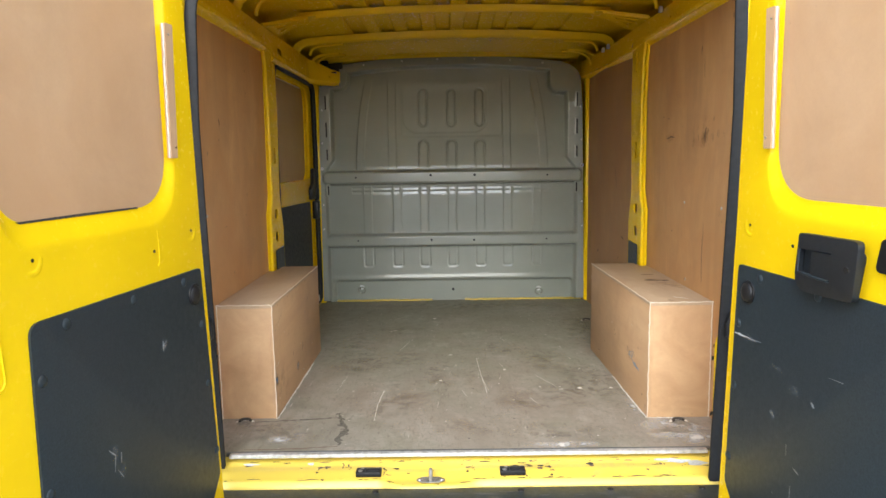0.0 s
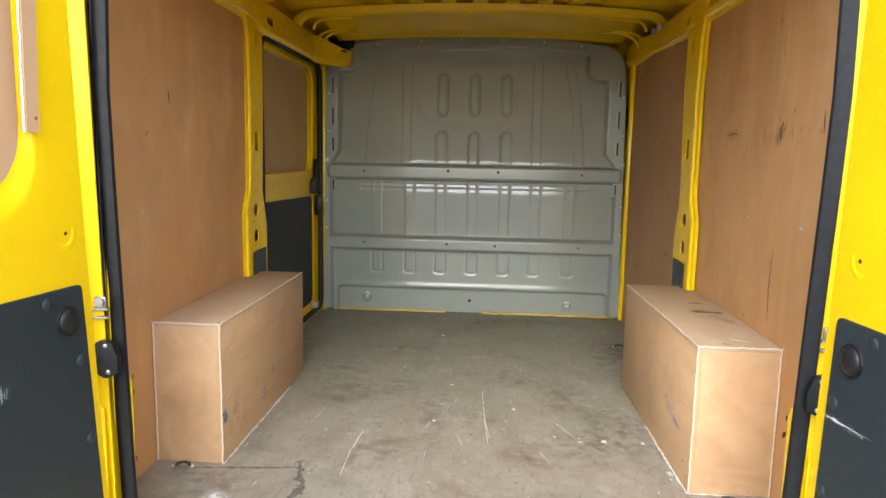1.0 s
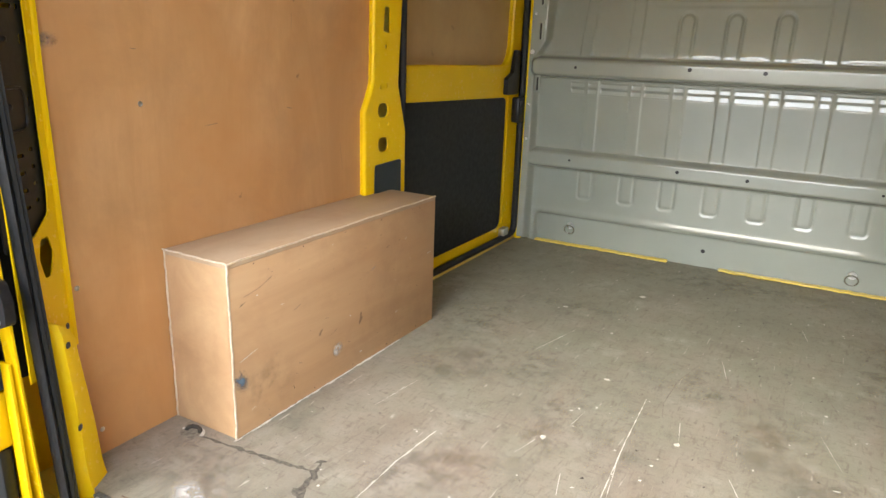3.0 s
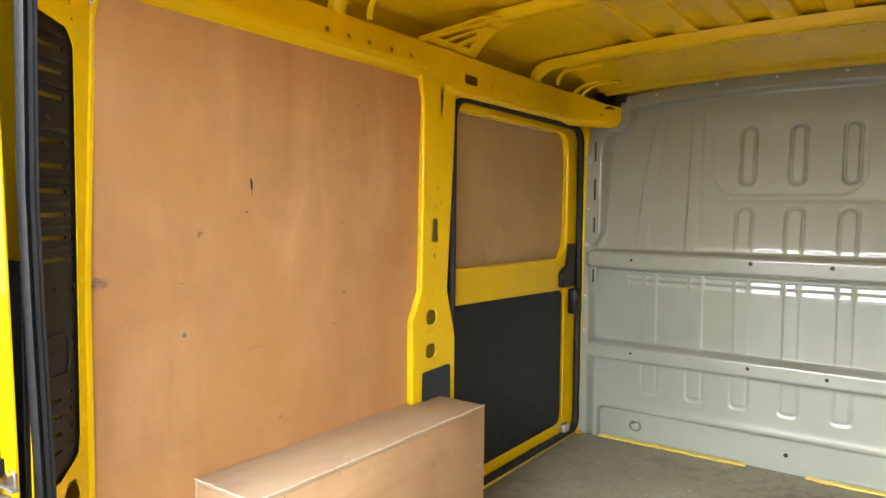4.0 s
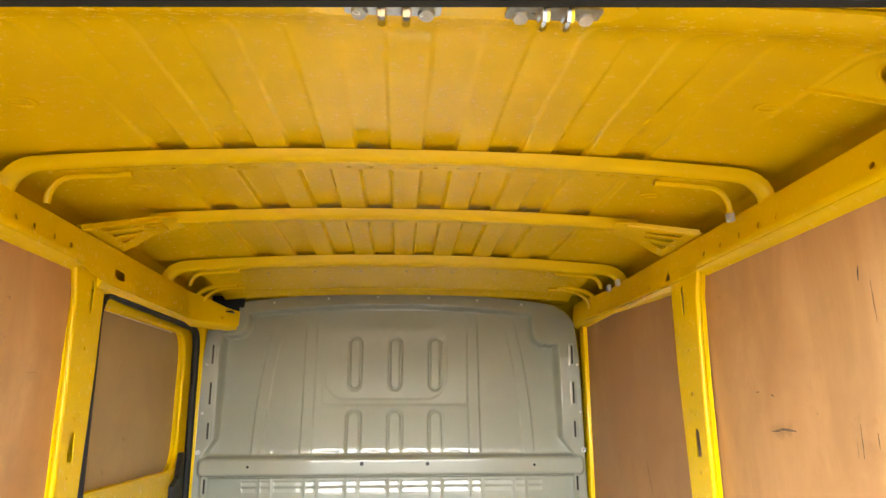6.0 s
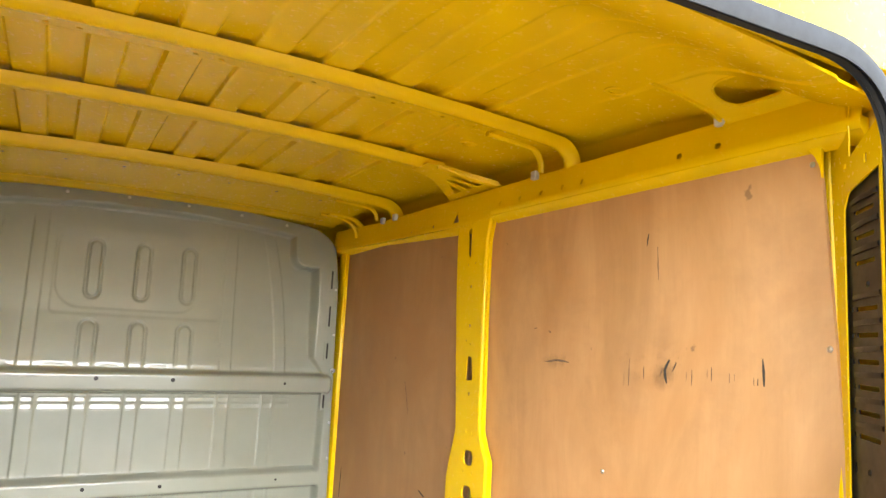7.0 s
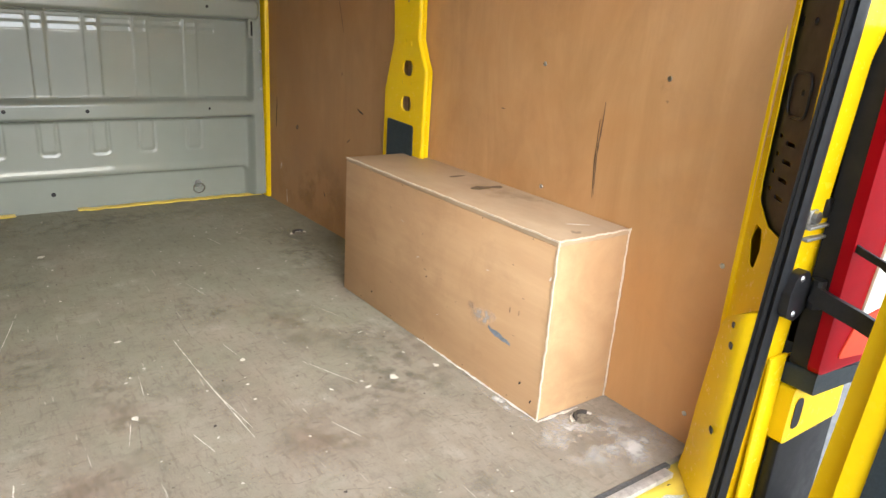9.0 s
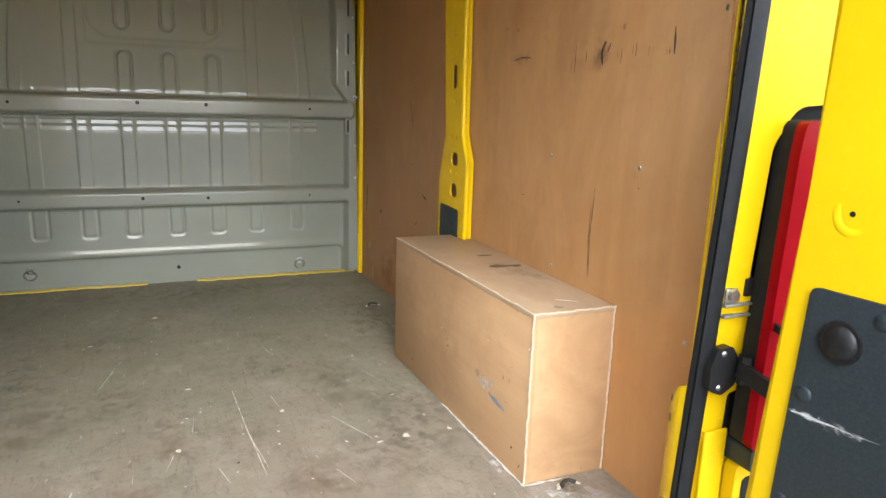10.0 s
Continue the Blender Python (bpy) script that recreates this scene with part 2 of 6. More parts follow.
def scuffed_board(name):
    """Worn plywood load floor: tan and rubbed towards the doors, dusty grey ahead, smudged, scuffed and nicked."""
    m, n, l, s = shader(name)
    even = place(n, l, (1, 1, 1), "World")
    along = place(n, l, (2.4, 0.8, 1), "World")
    wood = ramp(n, l, cloud(n, l, along, 2.6, 6, 0.6, 0.5), (0.30, (0.236, 0.200, 0.152)), (0.5, (0.290, 0.250, 0.196)), (0.72, (0.350, 0.313, 0.254)))
    dusty = ramp(n, l, cloud(n, l, even, 2.1, 5, 0.6), (0.3, (0.222, 0.219, 0.158)), (0.7, (0.285, 0.281, 0.212)))
    sep = n.new("ShaderNodeSeparateXYZ")
    l.new(even, sep.inputs[0])
    far = n.new("ShaderNodeMapRange")
    far.inputs["From Min"].default_value, far.inputs["From Max"].default_value = 0.35, 1.75
    l.new(sep.outputs["Y"], far.inputs["Value"])
    shift = ramp(n, l, cloud(n, l, even, 3.1, 6, 0.65, 0.4), (0.36, grey(0.0)), (0.64, grey(1.0)))
    mixed = blend(n, l, 0.45, far.outputs[0], shift)
    col = blend(n, l, ramp(n, l, mixed, (0.22, grey(0.0)), (0.72, grey(1.0))), wood, dusty)
    smudge = ramp(n, l, cloud(n, l, even, 3.7, 8, 0.66, 0.5), (0.50, grey(0)), (0.70, grey(0.68)))
    col = blend(n, l, smudge, col, (0.172, 0.166, 0.122))
    fleck = ramp(n, l, cloud(n, l, even, 19, 6, 0.7, 0.5), (0.52, grey(0)), (0.68, grey(0.42)))
    col = blend(n, l, fleck, col, (0.17, 0.155, 0.12))
    soot = ramp(n, l, cloud(n, l, place(n, l, (1.5, 0.7, 1), "World", (0, 0, 0.25)), 8.5, 8, 0.68, 0.6), (0.57, grey(0)), (0.72, grey(0.55)))
    col = blend(n, l, soot, col, (0.15, 0.14, 0.11))
    bleach = ramp(n, l, cloud(n, l, even, 5.2, 7, 0.68), (0.56, grey(0)), (0.74, grey(0.4)))
    col = blend(n, l, bleach, col, (0.52, 0.48, 0.40))
    for scale, turn, amount in (((18, 2.6, 1), 0.12, 0.22), ((46, 9, 1), 0.5, 0.30), ((11, 40, 1), 0.2, 0.18)):
        drag = ramp(n, l, cloud(n, l, place(n, l, scale, "World", (0, 0, turn)), 1.0, 4, 0.6), (0.62, grey(0)), (0.74, grey(amount)))
        col = blend(n, l, drag, col, (0.17, 0.15, 0.115))
    for scale, turn in (((95, 6, 1), -0.2), ((60, 10, 1), 0.35)):
        scratch = ramp(n, l, cloud(n, l, place(n, l, scale, "World", (0, 0, turn)), 1.0, 3, 0.5), (0.70, grey(0)), (0.75, grey(0.5)))
        col = blend(n, l, scratch, col, (0.62, 0.57, 0.48))
    for scale, turn, amount in (((70, 16, 1), 0.05, 0.46), ((120, 30, 1), -0.3, 0.36), ((26, 80, 1), 0.1, 0.42)):
        dash = ramp(n, l, cloud(n, l, place(n, l, scale, "World", (0, 0, turn)), 1.0, 3, 0.6), (0.58, grey(0)), (0.67, grey(amount)))
        col = blend(n, l, dash, col, (0.16, 0.135, 0.10))
    nick = ramp(n, l, cloud(n, l, even, 34, 4, 0.62), (0.70, grey(0)), (0.725, grey(0.6)))
    col = blend(n, l, nick, col, (0.64, 0.60, 0.52))
    pit = ramp(n, l, cloud(n, l, place(n, l, (1, 1, 1), "World", (0, 0, 1.0)), 41, 4, 0.6), (0.68, grey(0)), (0.71, grey(0.7)))
    col = blend(n, l, pit, col, (0.10, 0.09, 0.07))
    grit = ramp(n, l, cloud(n, l, place(n, l, (2.2, 0.9, 1), "World"), 150, 5, 0.75), (0.36, grey(0.92)), (0.5, grey(1.0)), (0.66, grey(1.07)))
    col = blend(n, l, 1.0, col, grit, "MULTIPLY")
    l.new(col, s.inputs["Base Color"])
    l.new(ramp(n, l, mixed, (0.0, grey(0.55)), (1.0, grey(0.68))), s.inputs["Roughness"])
    s.inputs["Specular IOR Level"].default_value = 0.35
    relief(n, l, s, cloud(n, l, even, 70, 6, 0.7), 0.2, 0.0015)
    return m


YELLOW = paint("yellow_paint", (0.84, 0.562, 0.005), 0.26, (0.52, 0.32, 0.005), 0.03, 0.006, 0.13)
YELLOW.node_tree.nodes["Principled BSDF"].inputs["Specular IOR Level"].default_value = 0.15
YELLOW_WORN = paint("worn_yellow_paint", (0.72, 0.53, 0.075), 0.42, (0.36, 0.29, 0.14), 0.9, 0.1, chips=0.9)
SCRAPE = plain("worn_plastic_scrape", (0.10, 0.105, 0.105), 0.6, var=0.5, scale=200)
GREY = paint("grey_paint", (0.290, 0.312, 0.270), 0.20, (0.25, 0.25, 0.2), 0.15, 0.03, 0.8)
GREY.node_tree.nodes["Principled BSDF"].inputs["Coat Roughness"].default_value = 0.05
GREY.node_tree.nodes["Principled BSDF"].inputs["Coat IOR"].default_value = 1.55
PLY = plywood("lining_plywood", (0.60, 0.354, 0.166), (0.49, 0.269, 0.110))
# PLY_FRONT: the lining wood darkened, so the front board renders dimmer
PLY_FRONT = plywood("darkened_front_plywood", (0.47, 0.285, 0.135), (0.37, 0.205, 0.088))
PLY_DOOR = plywood("door_plywood", (0.54, 0.35, 0.20), (0.49, 0.31, 0.172), grain=(1.2, 1.2, 1.1), stain=0.2, red=0.35)
PLY_SLIDE = plywood("sliding_door_plywood", (0.50, 0.355, 0.170), (0.45, 0.310, 0.140), grain=(1.2, 1.2, 1.1), stain=0.25, red=0.2)
PLY_BOX = plywood("box_plywood", (0.57, 0.378, 0.208), (0.48, 0.297, 0.154), grain=(3, 0.5, 3), stain=0.6, red=0.2)
PLY_TOP = plywood("dusty_box_top", (0.51, 0.385, 0.255), (0.43, 0.315, 0.200), grain=(3, 0.5, 3), stain=0.5, red=0.2)
EDGE = plain("raw_ply_edge", (0.68, 0.58, 0.44), 0.6, var=0.2, scale=80)
FLOOR = scuffed_board("load_floor_board")
BLACK_BOARD = plain("black_lining_board", (0.011, 0.012, 0.013), 0.5, var=0.25, bump=0.2, scale=160)
TRIM = plain("dark_trim_board", (0.022, 0.031, 0.0365), 0.40, var=0.25, bump=0.25, scale=220)
RUBBER = plain("black_rubber", (0.012, 0.013, 0.0145), 0.52, var=0.3, bump=0.15, scale=60)
BLACK = plain("black_plastic", (0.012, 0.012, 0.013), 0.38, var=0.3, scale=120)
for dull in (BLACK_BOARD, TRIM, RUBBER, BLACK):
    dull.node_tree.nodes["Principled BSDF"].inputs["Specular IOR Level"].default_value = 0.3
# near-black colour paints the shade into lamp recess, housing and screw hole
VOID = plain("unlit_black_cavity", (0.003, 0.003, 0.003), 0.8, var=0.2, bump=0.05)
HANDLE = plain("moulded_handle_plastic", (0.011, 0.0142, 0.0175), 0.45, var=0.2, bump=0.1, scale=200)
STEEL = plain("zinc_steel", (0.55, 0.55, 0.54), 0.3, 1.0, 0.2, 0.1, 90)
ALLOY = plain("brushed_alloy", (0.56, 0.56, 0.54), 0.46, 0.45, 0.3, 0.15, 60)
BOUNCE_GROUND = plain("unseen_bounce_ground", (0.16, 0.157, 0.15), 0.85, var=0.2, bump=0.5, scale=30)
SEALANT = plain("white_sealant", (0.60, 0.57, 0.50), 0.5, var=0.15, bump=0.3, scale=120)
CHROME = plain("bright_zinc", (0.75, 0.74, 0.72), 0.16, 1.0, 0.1, 0.05, 60)
DULL_ZINC = plain("dull_zinc", (0.30, 0.29, 0.27), 0.5, 0.7, 0.4, 0.2, 120)
DIRT = plain("ground_in_dirt", (0.045, 0.038, 0.03), 0.8, var=0.4, bump=0.3, scale=150)
SMUDGE = plain("brown_smudge", (0.16, 0.10, 0.06), 0.7, var=0.4, scale=90)
BLUE = plain("blue_grey_smear", (0.21, 0.25, 0.29), 0.7, var=0.35, scale=120)
PALE = plain("pale_scrape", (0.68, 0.64, 0.56), 0.7, var=0.25, scale=200)
CHALK = plain("chalky_scuff", (0.50, 0.52, 0.52), 0.7, var=0.3, scale=260)


def lens(name, colour, rough=0.25):
    m, n, l, s = shader(name)
    at = place(n, l, (1, 1, 1), "World")
    tone = ramp(n, l, cloud(n, l, at, 14, 3), (0.3, tuple(c * 0.85 for c in colour)), (0.7, colour))
    l.new(tone, s.inputs["Base Color"])
    s.inputs["Roughness"].default_value, s.inputs["Specular IOR Level"].default_value = rough, 0.08
    relief(n, l, s, cloud(n, l, at, 60, 2), 0.05, 0.001)
    return m


RED_LENS = lens("red_lamp_lens", (0.30, 0.003, 0.008))
CLEAR_LENS = lens("clear_lamp_lens", (0.80, 0.80, 0.80))
AMBER_LENS = lens("amber_lamp_lens", (0.72, 0.09, 0.05))

# ---- large structure ----
# unseen ground; its assumed grey sets how much light bounces into the van
bm = bmesh.new()
box(bm, -600, 600, -600, 600, -0.75, -0.62)
solo("ground", bm, BOUNCE_GROUND, "unseen grey ground under the van, set for its bounced light", "ground", kind="structure")

# floor board
bm = bmesh.new()
box(bm, -0.955, 0.955, 0.022, 2.50, -0.018, 0.0)
solo("floor", bm, FLOOR, "worn scuffed grey-brown plywood load floor", "floor", kind="structure")
bm = bmesh.new()
box(bm, -0.99, 0.99, -0.02, 2.60, -0.16, -0.022)
solo("floor_pan", bm, YELLOW_WORN, "yellow steel floor pan under the load floor", "floor", kind="structure")

# outer skins that close the body
bm = bmesh.new()
box(bm, -1.03, -1.01, -0.10, 1.26, -0.45, 1.70)
box(bm, -1.03, -1.01, 1.26, 2.40, -0.45, 1.70)
box(bm, -1.03, -1.01, 2.40, 2.62, -0.45, 1.70)
solo("wall_left", bm, YELLOW, "yellow outer side skin of the van body", "wall", kind="structure")
bm = bmesh.new()
box(bm, 1.01, 1.03, -0.10, 2.62, -0.45, 1.70)
solo("wall_right", bm, YELLOW, "yellow outer side skin of the van body", "wall", kind="structure")
bm = bmesh.new()
box(bm, -1.01, 1.01, 2.60, 2.62, -0.45, 1.80)
solo("wall_front", bm, YELLOW, "plain closing wall ahead of the bulkhead", "wall", kind="structure")


# roof skin: crowned, with shallow channels along the van
def roof_height(x, y, lanes=True):
    crown = 1.676 - 0.030 * np.abs(x / 0.9) ** 2.6 - 0.05 * step(np.abs(x), 0.94, 1.02)
    fall = 0.018 * step(-y, -0.60, -0.15) + 0.105 * step(-y, -0.20, 0.09) + 0.02 * step(y, 1.6, 2.5)
    lane = np.abs(((x - 0.094 + 0.0775) % 0.155) - 0.0775)
    raised = (1 - step(lane, 0.035, 0.043)) * step(0.625 - np.abs(x + 0.02), 0.0, 0.01)
    seam = 0.004 * step(np.abs(x), 0.738, 0.746) * (1 - step(y, 0.40, 0.50))
    return crown - fall - seam + (0.0020 + 0.0110 * step(y, 0.58, 0.72)) * raised * step(y, 0.0, 0.10) * lanes


bm = bmesh.new()
gx, gy = np.meshgrid(np.linspace(-1.02, 1.02, 511), np.linspace(-0.088, 2.61, 90))
sheet(bm, np.stack([gx, gy, roof_height(gx, gy)], -1), (0, 0, 0.006))
solo("ceiling", bm, YELLOW, "yellow painted ribbed steel roof skin", "ceiling", kind="structure")
bm = bmesh.new()
box(bm, -1.03, 1.03, -0.12, 2.62, 1.72, 1.76, 0.012)
solo("roof", bm, YELLOW, "yellow outer roof panel of the van", "roof", kind="structure")

# ---- bulkhead ----
BX = -0.015
RIBS = [-0.56, -0.365, -0.185, 0.0, 0.185, 0.365, 0.56]


def bulkhead_depth(x, z):
    x = x - BX
    y = np.interp(z, [0, 0.45, 0.79, 0.90, 1.10, 1.45, 1.62], [2.385, 2.385, 2.372, 2.366, 2.402, 2.437, 2.462])
    inner = np.where(x < 0, np.interp(z, [0, 0.87, 0.95], [0.835, 0.835, 0.785]), np.interp(z, [0, 0.87, 0.95], [0.818, 0.818, 0.755])) - np.abs(x)
    # flange round the edge
    inner = np.minimum(inner, np.where(z > 1.2, 1.556 - 0.055 * np.abs(x / 0.75) ** 2 - z, 1.0))
    inner = np.minimum(inner, slab(-0.88, 1.62, 0.40, 0.42, 0.05, x, z))
    inner = np.minimum(inner, slab(0.845, 1.60, 0.40, 0.46, 0.05, x, z))
    rim = np.interp(z, [0, 1.30, 1.45, 1.62], [2.332, 2.332, 2.375, 2.425])
    y = y + (rim - y) * (1 - step(inner, 0.0, 0.020)) * step(z, 0.0, 0.02)
    # bottom band set back, with a rounded lip over it
    band = slab(0, 0.02, 1.60, 0.25, 0.03, x, z)
    y = y + 0.024 * (1 - step(band, -0.012, 0.004)) - 0.003 * np.exp(-((z - 0.158) / 0.016) ** 2) * (inner > -0.02)
    # rails
    for z0, h, front in ((0.832, 0.068, 2.306), (0.415, 0.062, 2.328)):
        rail = slab(0, z0, 1.66, h, 0.02, x, z)
        w = 1 - step(rail, -0.004, 0.018)
        y = y * (1 - w) + front * w
    # ribs between the rails, feet at both ends
    for r in RIBS:
        line = 1 - step(np.abs(x - r), 0.0235, 0.0315)
        y = y - 0.0030 * line * step(z, 0.445, 0.462) * (1 - step(z, 0.785, 0.80))
        foot = slab(r, 0.452, 0.105, 0.026, 0.008, x, z)
        y = y - 0.0016 * (1 - step(foot, -0.006, 0.006))
        pocket = slab(r, 0.325, 0.062, 0.17, 0.014, x, z)
        y = y + (0.0026 * (1 - step(np.abs(pocket), 0.002, 0.010))) * (z < 0.384)
    # two fine swages under the upper rail
    gap = np.ones_like(x)
    for r in RIBS:
        gap = gap * step(np.abs(np.abs(x - r) - 0.028), 0.006, 0.012)
    f = ((z - 0.7195) / 0.030) % 1.0
    y = y + 0.0032 * np.where(f < 0.62, f / 0.62, (1 - f) / 0.38) * step(z, 0.712, 0.722) * (1 - step(z, 0.764, 0.772)) * gap * (np.abs(x) < 0.66)
    # upper field
    for r, bend in ((-0.60, 0.06), (-0.39, 0.0), (0.36, 0.0), (0.60, -0.06)):
        mid = r + bend * ((z - 0.9) / 0.55) ** 2
        line = np.abs(x - mid)
        y = y - 0.0055 * (1 - step(line, 0.022, 0.029)) * step(z, 0.86, 0.89) * (1 - step(z, 1.40, 1.52))
        foot = slab(r, 0.882, 0.125, 0.026, 0.008, x, z)
        y = y - 0.0016 * (1 - step(foot, -0.006, 0.006))
    for r in RIBS[2:5]:
        loop = slab(r, 1.280, 0.052, 0.235, 0.026, x, z)
        y = y + 0.0080 * (1 - step(np.abs(loop), 0.002, 0.009))
        loop = slab(r, 0.960, 0.060, 0.215, 0.03, x, z)
        y = y + 0.0075 * (1 - step(np.abs(loop), 0.002, 0.009)) * step(z, 0.868, 0.950)
        foot = slab(r, 0.882, 0.125, 0.026, 0.008, x, z)
        y = y - 0.0016 * (1 - step(foot, -0.006, 0.006))
    # two shallow fields, one in the other
    pad = slab(0.0, 1.28, 0.66, 0.375, 0.02, x, z)
    y = y + 0.0024 * (1 - step(pad, -0.004, 0.004)) * (1 - step(z, 1.34, 1.46))
    pad = slab(-0.04, 1.29, 0.56, 0.345, 0.10, x, z)
    y = y + 0.0030 * (1 - step(pad, -0.004, 0.004)) * (1 - step(z, 1.34, 1.45))
    return y


bulkhead = thing("bulkhead", (BX, 2.35, 0.0), "grey painted pressed-steel bulkhead with ribs", "bulkhead")
nz, nx = 340, 560
vz = np.sort(np.concatenate([np.linspace(0, 1, nz - 50), np.linspace(0.70, 0.785, 50) / 1.612]))[:, None]
ux = np.linspace(0, 1, nx)[None, :]
low = vz * 1.612
left_edge = -0.868 + 0.02 * vz
right_edge = 0.865 - 0.03 * vz - (0.14 - np.sqrt(0.0196 - np.clip(low - 1.473, 0, 0.139) ** 2))
bx = BX + left_edge + (right_edge - left_edge) * ux
bz = vz * (1.612 - 0.055 * np.abs((bx - BX) / 0.75) ** 2 * vz**9)
bm = bmesh.new()
sheet(bm, np.stack([bx, bulkhead_depth(bx, bz), bz], -1), (0, 0.006, 0))
notch = [f for f in bm.faces if f.calc_center_median().x < BX - 0.722 and f.calc_center_median().z > 1.428]
bmesh.ops.delete(bm, geom=notch, context="FACES")
part("pressing", bm, GREY, bulkhead, smooth=60)


def on_bulkhead(x, z, w=0.0):
    return (x, float(bulkhead_depth(np.array([x]), np.array([z]))[0]) - w, z)


# flush black discs paint the shaded depth of the bolt holes
for x, z, r in ((-0.154, 0.845, 0.0085), (0.130, 0.843, 0.0085), (-0.156, 0.420, 0.0075), (0.124, 0.416, 0.0075), (-0.64, 0.835, 0.006), (0.60, 0.835, 0.006), (-0.64, 0.42, 0.005), (0.60, 0.418, 0.005), (-0.018, 0.072, 0.009)):
    bm = bmesh.new()
    p = Vector(on_bulkhead(x, z))
    cylinder(bm, p + Vector((0, 0.002, 0)), p - Vector((0, 0.0012, 0)), r, 14)
    part("bolt_hole", bm, BLACK, bulkhead, "black disc standing for a shaded bolt hole")
for x, z in [(s * a + BX, b) for s in (-1, 1) for a, b in ((0.845, 0.895), (0.838, 1.06), (0.832, 1.27), (0.846, 0.66), (0.848, 0.50))]:
    bm = bmesh.new()
    p = Vector(on_bulkhead(x, z))
    cylinder(bm, p, p - Vector((0, 0.003, 0)), 0.011 if abs(z - 0.895) < 0.01 else 0.006, 12)
    b = part("bolt", bm, STEEL, bulkhead, "zinc bolt head")
    bm = bmesh.new()
    dome(bm, p - Vector((0, 0.003, 0)), (0, -1, 0), 0.0055, 0.004, 10, 3)
    part("bolt_head", bm, STEEL, b)
for x in (-0.58, -0.33, -0.10, 0.14, 0.37, 0.58):
    bm = bmesh.new()
    zz = 1.590 - 0.055 * abs((x - BX) / 0.75) ** 2
    dome(bm, Vector(on_bulkhead(x, zz)), (0, -1, -0.1), 0.007, 0.005, 10, 3)
    part("top_screw", bm, STEEL, bulkhead)
for s in (-1, 1):
    for z0, h in ((1.315, 0.085), (1.145, 0.095), (0.985, 0.070), (0.755, 0.060)):
        bm = bmesh.new()
        x = s * 0.808 + BX
        y0 = float(bulkhead_depth(np.array([x]), np.array([z0]))[0])
        plate(bm, rrect(x, z0, 0.028, h + 0.02, 0.006, 3), [rrect(x, z0, 0.009, h, 0.003, 2)], 0.004, lambda u, v, w: (u, 2.324 + w, v), 0.001)
        slot = part("slot_frame", bm, GREY, bulkhead)
        # black plate behind the frame puts in the slot's shade
        bm = bmesh.new()
        plate(bm, rrect(x, z0, 0.011, h + 0.002, 0.003, 2), [], 0.001, lambda u, v, w: (u, 2.3275 + w, v))
        part("slot", bm, BLACK, slot, "black plate standing for the shade in a flange slot")
# tie-down rings in the bottom band
for x, z in ((-0.636, 0.078), (0.559, 0.056)):
    p = Vector(on_bulkhead(x, z + 0.015))
    bm = bmesh.new()
    cylinder(bm, p, p - Vector((0, 0.006, 0)), 0.017, 14, 0.014)
    boss = part("ring_boss", bm, STEEL, bulkhead, "zinc tie-down boss")
    bm = bmesh.new()
    ring = [p + Vector((0.024 * math.cos(a), -0.012 - 0.006 * math.sin(a), -0.018 + 0.022 * math.sin(a))) for a in np.linspace(0, 2 * math.pi, 25)[:-1]]
    sweep(bm, ring, [(0.0035 * math.cos(a), 0.0035 * math.sin(a)) for a in np.linspace(0, 2 * math.pi, 7)[:-1]], True, up=(0, 1, 0))
    part("ring", bm, CHROME, boss, "zinc tie-down ring")
# yellow floor lip showing under the bulkhead
for x0, x1 in ((-0.80, -0.16), (0.06, 0.84)):
    bm = bmesh.new()
    rnd = random.Random(int(x1 * 100))
    sweep(bm, [(x0 + (x1 - x0) * k / 30, 2.380, 0.002 + rnd.uniform(0, 0.004)) for k in range(31)], [(-0.012, 0.0), (0.012, 0.0), (0.012, 0.006), (-0.012, 0.008)])
    part("floor_lip", bm, YELLOW_WORN, bulkhead, "yellow painted floor lip")

# ---- plywood linings ----
def lining(outline, side, label, lean=0.0, wood=PLY):
    """A board on the van side; lean: how far it runs inwards towards the front."""
    t = thing("lining_panel", (side * 0.91, outline[0][0], 0.0), label, "lining panel", "plywood side linings")

    def put(u, v, w):
        return (side * (0.906 - lean * (u - 1.2) + w), u, v)

    bm = bmesh.new()
    plate(bm, outline, [], 0.010, put)
    part("board", bm, wood, t)
    return t, put


def rear_board(y):
    return rounded([(y + 0.012, 0.0), (1.16, 0.0), (1.16, 1.51), (y + 0.040, 1.50), (y, 0.9)], [0, 0, 0, 0.02, 0])


lining_left, on_left = lining(rear_board(0.072), -1, "tan plywood lining panel with a knot mark and scuffs")
lining_right, on_right = lining(rear_board(0.006), 1, "tan plywood lining panel with dark scrapes and scratches")
lining_front, on_front = lining(rounded([(1.24, 0.0), (2.325, 0.0), (2.325, 1.50), (1.24, 1.52)], [0, 0, 0.10, 0.05]), 1, "tan plywood lining panel, its colour darkened, with nicks low down", 0.034, PLY_FRONT)


